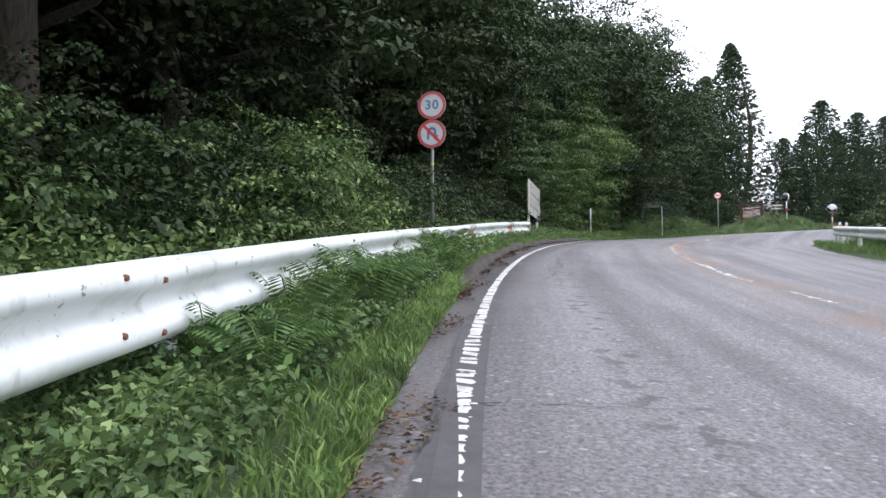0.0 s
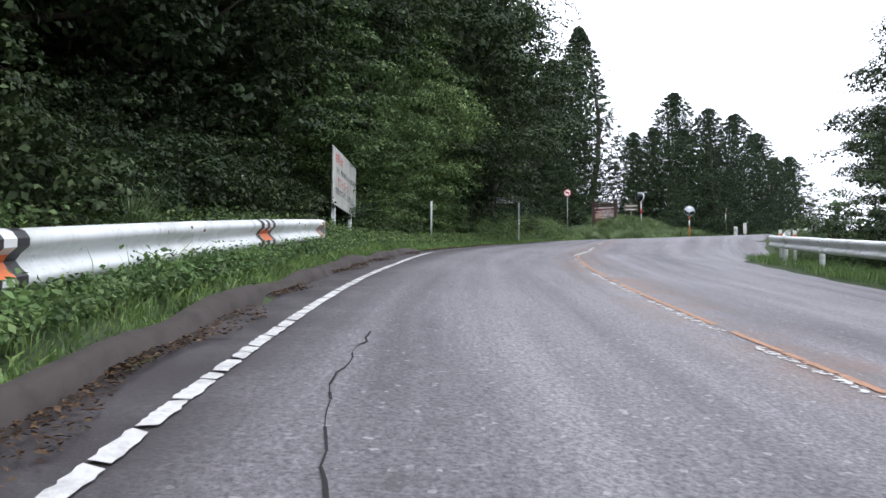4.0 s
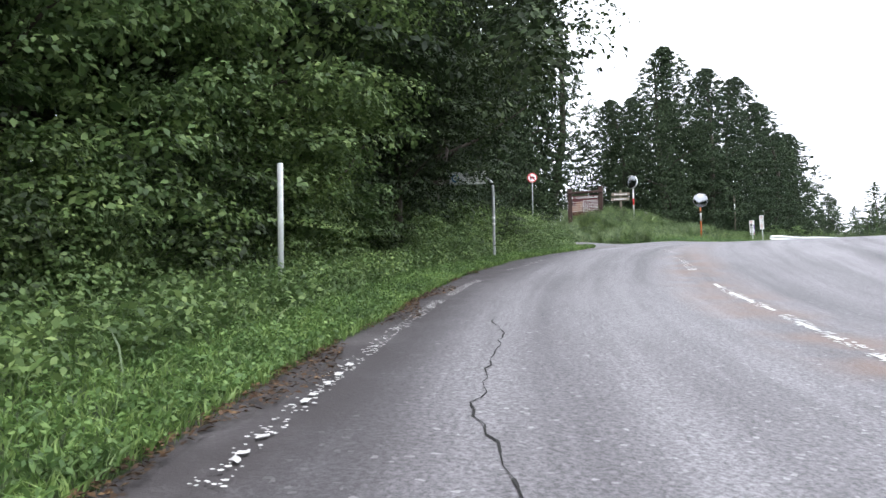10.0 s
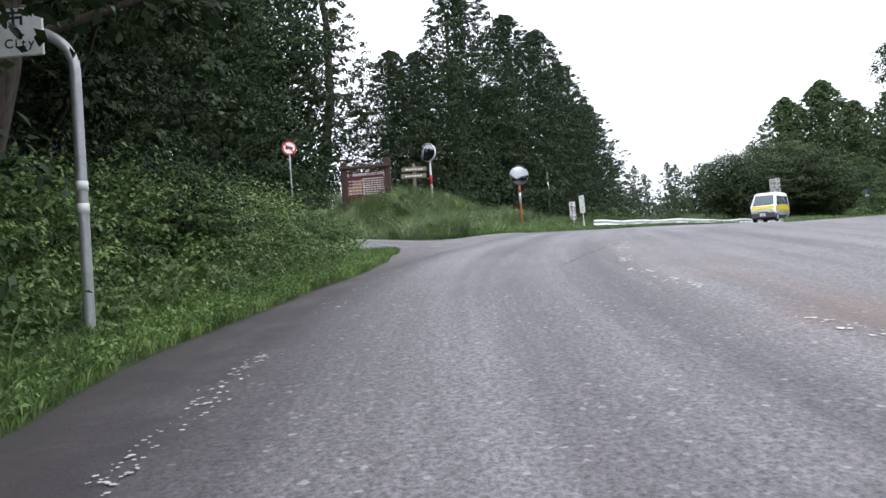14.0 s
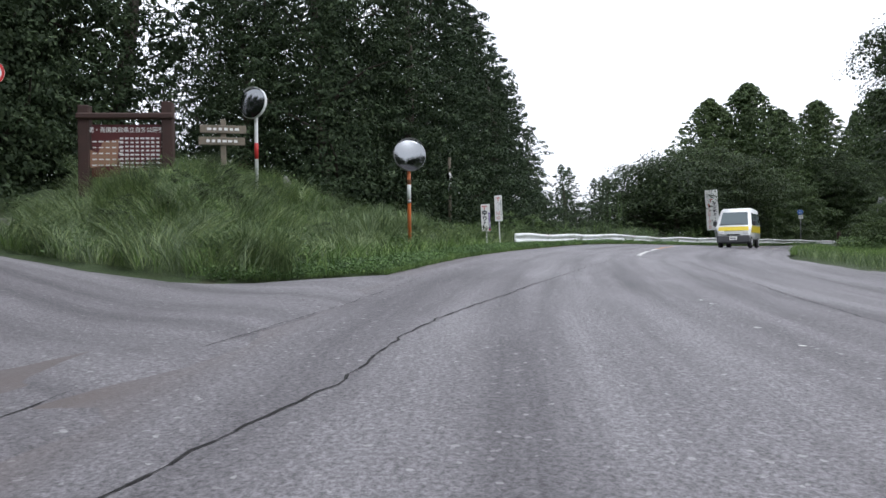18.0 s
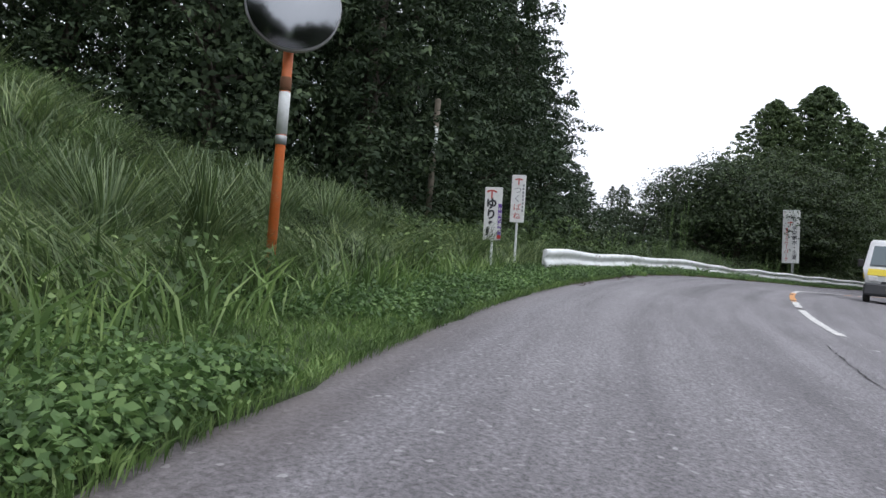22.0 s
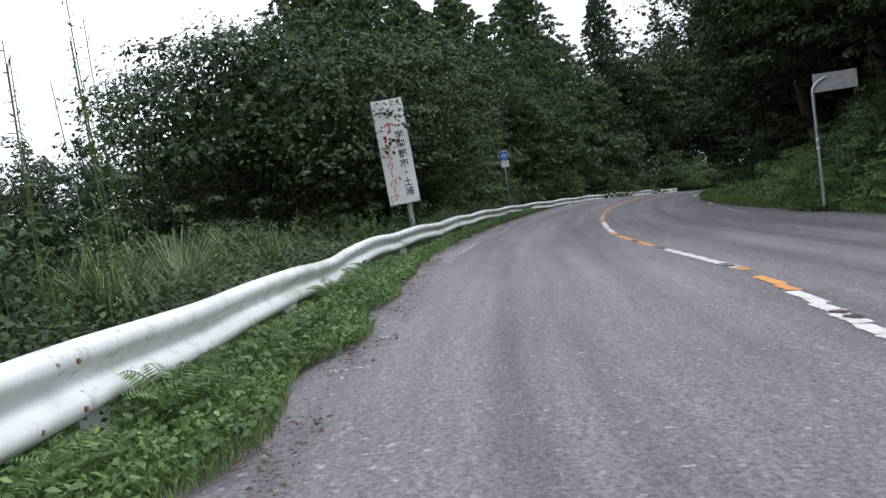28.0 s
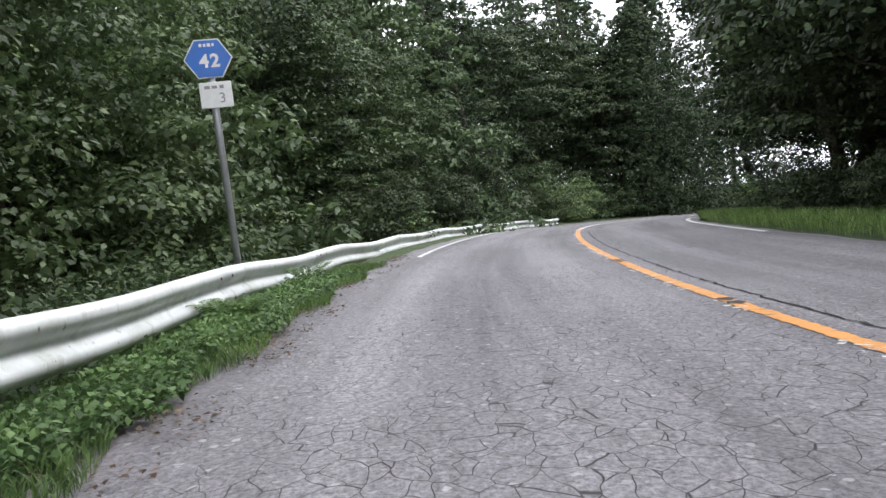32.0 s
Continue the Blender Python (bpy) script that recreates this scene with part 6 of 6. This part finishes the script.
MIRROR_BACK = painted("mirror_back_grey", (0.33, 0.33, 0.34), 0.5, (0.12, 0.1, 0.09), 0.6)
mirror_on_pole(40.97, 62.86, 8.35, -32, 0.4, ORANGE, "round convex traffic mirror on a peeling orange pole",
               ((1.35, 1.44, STEEL, "grey collar"), (1.44, 1.82, WHITE, "peeling pale label"), (1.82, 1.95, RUST, "rusty collar")))
mirror_on_pole(38.35, 65.56, 9.65, -75, 0.38, WHITE, "round convex traffic mirror on a white and red pole", ((1.05, 1.45, RED, "red band"),), 8, WHITE)
wm = mirror_on_pole(48.5, 67.85, 8.5, -118, 0.36, WOOD_GREY, "old dull traffic mirror on a weathered grey pole", ((2.2, 2.34, RUST, "rusty clamp"),), 0, WHITE, False)
part("pole_top", tube("pole_top", 0.06, 3.2, WOOD_GREY), wm, "weathered grey post")
st = stand("boundary_stone", 39.6, 66.0, 10, "rounded grey stone on the bank", "stone")
bm = bmesh.new()
bmesh.ops.create_icosphere(bm, subdivisions=3, radius=0.18)
for v in bm.verts:
    v.co = Vector((v.co.x * 0.75, v.co.y * 0.6, v.co.z * 1.5 + 0.35)) * (1 + 0.14 * noise.noise(v.co * 4))
part("rock", bm_mesh("rock", bm, STONE, True), st)


# two white arrow signs
def banner(x, y, turn, w, zl, zh, label, lean=0.0):
    o = stand("direction_sign", x, y, turn, label, "direction sign")
    b = height(x, y) - 0.05
    o.matrix_basis = o.matrix_basis @ pose(0, 0, 0, 0, lean, 0)
    part("post", box("post", (0.04, 0.04, zh - b - 0.2), WHITE, (0, 0.04, (zh - b - 0.2) / 2)), o)
    part("panel", box("panel", (w, 0.025, zh - zl), WHITE_CLEAN, (0, 0, (zh + zl) / 2 - b)), o, "white panel")
    return o, b


ds, b = banner(47.64, 65.5, -62, 0.31, 6.62, 7.55, "white sign with a red arrow and black brush writing", -2)
c = 7.08 - b
arrow_up(ds, -0.03, c + 0.35, 0.17, 0.15, INK_RED, -0.016)
for k, (ch, sz) in enumerate((("ゆ", 0.2), ("り", 0.19), ("の", 0.075), ("郷", 0.165))):
    lettering(ds, ch, sz, INK, -0.03, -0.0145, c + (0.17, -0.02, -0.16, -0.32)[k], bold=0.008)
part("strip", box("strip", (0.062, 0.006, 0.62), PURPLE, (0.125, -0.015, c - 0.13)), ds, "purple strip")
for k, ch in enumerate("やさと温泉"):
    lettering(ds, ch, 0.07, INK_WHITE, 0.125, -0.02, c + 0.08 - 0.09 * k, bold=0.002)
part("mark", disc("mark", 0.035, 0.004, RED, -0.022, 0), ds, "red round mark", Matrix.Translation((0.125, 0, c - 0.4)))
ds, b = banner(48.89, 65.88, -62, 0.27, 7.02, 7.93, "white sign with a red arrow and thin faded writing", -1.5)
c = 7.47 - b
arrow_up(ds, 0, c + 0.33, 0.14, 0.13, INK_RED, -0.016)
for k, ch in enumerate("つくばね"):
    lettering(ds, ch, 0.15, INK_GREY if k < 2 else INK_RED, -0.01, -0.0145, c + 0.16 - 0.165 * k)
bars(ds, 8, 0.55, 0.035, INK_GREY, 0.095, -0.0145, c + 0.02, 5, True)

# tall destination sign
ts = stand("destination_sign", 77.95, 69.35, -76, "tall white destination sign with black and red vertical writing", "destination sign")
b = height(77.95, 69.35) - 0.05
ts.matrix_basis = ts.matrix_basis @ pose(0, 0, 0, 0, -3, 0)
z0, z1 = 7.25 - b, 9.95 - b
part("post", box("post", (0.12, 0.1, z1 - 0.4), STEEL, (0.1, 0.1, (z1 - 0.4) / 2)), ts)
part("panel", box("panel", (0.8, 0.1, z1 - z0), WHITE_CLEAN, (0, 0, (z0 + z1) / 2)), ts, "deep white sign box")
y0 = -0.052
lettering(ts, "やさと", 0.17, INK, -0.02, y0, z1 - 0.35)
arrow_up(ts, -0.05, z1 - 0.72, 0.26, 0.26, INK_RED, y0)
for k, ch in enumerate("学園都市・土浦"):
    lettering(ts, ch, 0.23, INK, 0.17, y0, z1 - 0.95 - 0.245 * k, bold=0.005)
bars(ts, 3, 0.3, 0.08, INK_RED, -0.2, y0, z1 - 1.05, 8, True)
for k, ch in enumerate("フラワ丨パ丨ク"):
    lettering(ts, ch, 0.2, INK_RED, -0.2, y0, z1 - 1.32 - 0.2 * k, bold=0.002)

# route marker
rm = stand("route_marker", 91.2, 67.6, -84, "blue hexagonal route sign with a white plate on a steel pole", "route sign")
b = height(91.2, 67.6) - 0.05
part("pole", tube("pole", 0.038, 9.0 - b, STEEL), rm)
hexa = [(0.235 * math.cos(a), 8.79 - b + 0.22 * math.sin(a)) for a in (math.pi * q / 3 for q in range(6))]
shape(rm, "shield", hexa, BLUE, -0.062, "blue hexagon", 0.018)
shape(rm, "edge", [(x * 1.06, (z - 8.79 + b) * 1.06 + 8.79 - b) for x, z in hexa], INK_WHITE, -0.058, "white edge", 0.012)
lettering(rm, "42", 0.19, INK_WHITE, 0.01, -0.0635, 8.76 - b, bold=0.006)
bars(rm, 4, 0.17, 0.035, INK_WHITE, 0, -0.0635, 8.93 - b, 3)
part("plate", box("plate", (0.33, 0.016, 0.27), WHITE_CLEAN, (0.03, -0.055, 8.41 - b)), rm, "white plate")
lettering(rm, "3", 0.15, INK_GREY, 0.09, -0.0645, 8.37 - b)
bars(rm, 3, 0.22, 0.04, INK_GREY, 0.02, -0.0645, 8.49 - b, 6)

# small signs and posts
sb = stand("trail_sign", 65.7, 58.9, 20, "small brown wooden sign on a post", "sign")
part("post", box("post", (0.08, 0.08, 0.95), WOOD_DARK, (0, 0, 0.48)), sb)
part("board", box("board", (0.5, 0.04, 0.22), WOOD_DARK, (0, -0.06, 0.85)), sb)
bars(sb, 5, 0.36, 0.07, INK_WHITE, 0, -0.082, 0.85, 2)
pk = stand("marker_post", 26.3, 55.0, -30, "short grey wooden post with a small plate in the grass", "post")
part("post", box("post", (0.07, 0.07, 0.62), WOOD_GREY, (0, 0, 0.3)), pk)
part("plate", box("plate", (0.16, 0.02, 0.1), STEEL, (0.03, -0.045, 0.58)), pk)
for s, d in ((36.1, 5.9), (35.2, 6.1), (69.0, 8.2)):
    p = along(s, d)
    dp = stand("delineator", p.x, p.y, heading(s), "white roadside delineator post", "delineator")
    part("post", tube("post", 0.05, 1.05, WHITE), dp)
    part("reflector", disc("reflector", 0.045, 0.02, ORANGE, -0.06, 0.9), dp, "round orange reflector")


# ---- small yellow and white van ----
def build_van():
    p = along(91.0, 1.9)
    v = thing("van", pose(p.x, p.y, p.z, 0, 0, heading(91.0) + 2) @ Matrix.Scale(0.92, 4), "small white and yellow box van with dark bumper", "van")
    glass, n, l, b = shader("van_glass", 0.05)
    b.inputs["Base Color"].default_value = (0.1, 0.13, 0.14, 1)
    yellow = painted("van_yellow", (0.8, 0.62, 0.03), 0.3, (0.4, 0.3, 0.1), 0.15)
    body_white = painted("van_white", (0.78, 0.79, 0.78), 0.3, (0.4, 0.4, 0.38), 0.15)
    grey = painted("van_bumper", (0.07, 0.072, 0.078), 0.5, (0.12, 0.11, 0.1), 0.3)
    tyre = painted("tyre_rubber", (0.015, 0.015, 0.016), 0.85)
    half, ln = 0.74, 3.35
    # the front looks to -y
    side = [(0.0, 0.42), (-0.03, 0.62), (0.02, 0.92), (0.12, 1.0), (0.62, 1.72), (0.8, 1.82), (1.1, 1.87), (3.1, 1.87), (3.3, 1.78), (3.35, 1.1), (3.35, 0.42)]
    verts, faces = [], []
    m = len(side)
    for sx in (-1, 1):
        for y, z in side:
            tuck = half - 0.11 * max(0, (z - 1.0) / 0.87) ** 1.3 - (0.05 if y < 0.1 else 0)
            verts.append((sx * tuck, y, z))
    faces = [tuple(range(m)), tuple(range(2 * m - 1, m - 1, -1))] + [(k, k + m, (k + 1) % m + m, (k + 1) % m) for k in range(m)]
    me = mesh_of("body", verts, faces, [body_white])
    bm = bmesh.new()
    bm.from_mesh(me)
    bmesh.ops.recalc_face_normals(bm, faces=bm.faces[:])
    bmesh.ops.bevel(bm, geom=bm.edges[:], offset=0.045, segments=2, affect="EDGES", clamp_overlap=True)
    bm.to_mesh(me)
    bm.free()
    me.polygons.foreach_set("use_smooth", [True] * len(me.polygons))
    body = part("body", me, v, "white painted shell")

    def quad_part(name, pts, mat, label="", off=0.0):
        nrm = (Vector(pts[1]) - Vector(pts[0])).cross(Vector(pts[2]) - Vector(pts[0])).normalized()
        front = [Vector(q) + nrm * off for q in pts]
        back = [Vector(q) - nrm * 0.02 for q in pts]
        k = len(pts)
        return part(name, mesh_of(name, front + back, [tuple(range(k)), tuple(range(2 * k - 1, k - 1, -1))] + [(i, i + k, (i + 1) % k + k, (i + 1) % k) for i in range(k)], [mat]), v, label)

    def on_screen(x, z):
        return (x, 0.12 + (z - 1.0) * 0.5 / 0.72, z)

    quad_part("windscreen", [on_screen(-0.62, 1.06), on_screen(0.62, 1.06), on_screen(0.54, 1.66), on_screen(-0.54, 1.66)], glass, "sloping windscreen", 0.012)
    quad_part("nose_stripe", [(-0.66, -0.005, 0.8), (0.66, -0.005, 0.8), (0.64, 0.06, 0.98), (-0.64, 0.06, 0.98)], yellow, "yellow nose panel", 0.03)
    for sx in (-1, 1):
        a = [(sx * 0.752, 0.3, 0.72), (sx * 0.752, 3.2, 0.72), (sx * 0.752, 3.2, 1.02), (sx * 0.752, 0.3, 1.02)]
        quad_part("side_stripe", a if sx > 0 else a[::-1], yellow, "yellow side panel", 0.008)
        for y0, y1 in ((0.62, 1.25), (1.35, 2.2), (2.3, 3.1)):
            w = [(sx * 0.735, y0 if y0 > 0.7 else 0.42, 1.1), (sx * 0.735, y1, 1.1), (sx * 0.665, y1, 1.62), (sx * 0.665, y0 if y0 > 0.7 else 0.72, 1.62)]
            quad_part("side_window", w if sx > 0 else w[::-1], glass, "dark side window", 0.014)
        part("headlight", box("headlight", (0.24, 0.06, 0.15), WHITE_CLEAN, (sx * 0.52, -0.03, 0.72), 0.03), v, "clear headlight")
        part("wing_mirror", box("wing_mirror", (0.16, 0.08, 0.22), BLACK, (sx * 0.85, 0.32, 1.14), 0.03), v, "black wing mirror")
        for y in (0.5, 2.75):
            bm = bmesh.new()
            bmesh.ops.create_cone(bm, cap_ends=True, segments=28, radius1=0.27, radius2=0.27, depth=0.17, matrix=Matrix.Translation((sx * 0.64, y, 0.27)) @ Matrix.Rotation(radians(90), 4, "Y"))
            bmesh.ops.bevel(bm, geom=[e for e in bm.edges if e.calc_face_angle(0) > 0.8], offset=0.03, segments=2, affect="EDGES")
            w = part("wheel", bm_mesh("wheel", bm, tyre, True), v, "black tyre")
            bm = bmesh.new()
            bmesh.ops.create_cone(bm, cap_ends=True, segments=24, radius1=0.17, radius2=0.15, depth=0.03, matrix=Matrix.Translation((sx * 0.725, y, 0.27)) @ Matrix.Rotation(radians(90), 4, "Y"))
            part("rim", bm_mesh("rim", bm, STEEL), w, "steel rim")
        part("wiper", box("wiper", (0.45, 0.015, 0.02), BLACK, (sx * 0.3 - 0.1, 0.1, 1.1), 0.004), v)
    part("bumper", box("bumper", (1.46, 0.18, 0.34), grey, (0, 0.0, 0.42), 0.05), v, "dark grey bumper")
    part("grille", box("grille", (0.6, 0.03, 0.05), BLACK, (0, -0.045, 0.62), 0.01), v)
    pl = part("plate", box("plate", (0.33, 0.012, 0.165), WHITE_CLEAN, (0, -0.1, 0.46), 0.004), v, "white registration plate with bars")
    part("underbody", box("underbody", (1.2, 2.9, 0.22), BLACK, (0, 1.75, 0.33), 0.03), v)
    me = mesh_of("lettering", [(-0.12, -0.1075, 0.43), (0.12, -0.1075, 0.43), (0.12, -0.1075, 0.48), (-0.12, -0.1075, 0.48)], [(0, 1, 2, 3)], [INK_GREY])
    part("plate_bars", me, pl)


build_van()


# the originals of the copied plants are no longer needed
for ob in BROAD + FAR_BROAD + CEDAR + FAR_CEDAR + VINE + [VINE_HIGH, SPREAD] + BUSH + FERNS + [TUFT, STALK, REED]:
    for child in list(ob.children):
        bpy.data.objects.remove(child)
    bpy.data.objects.remove(ob)
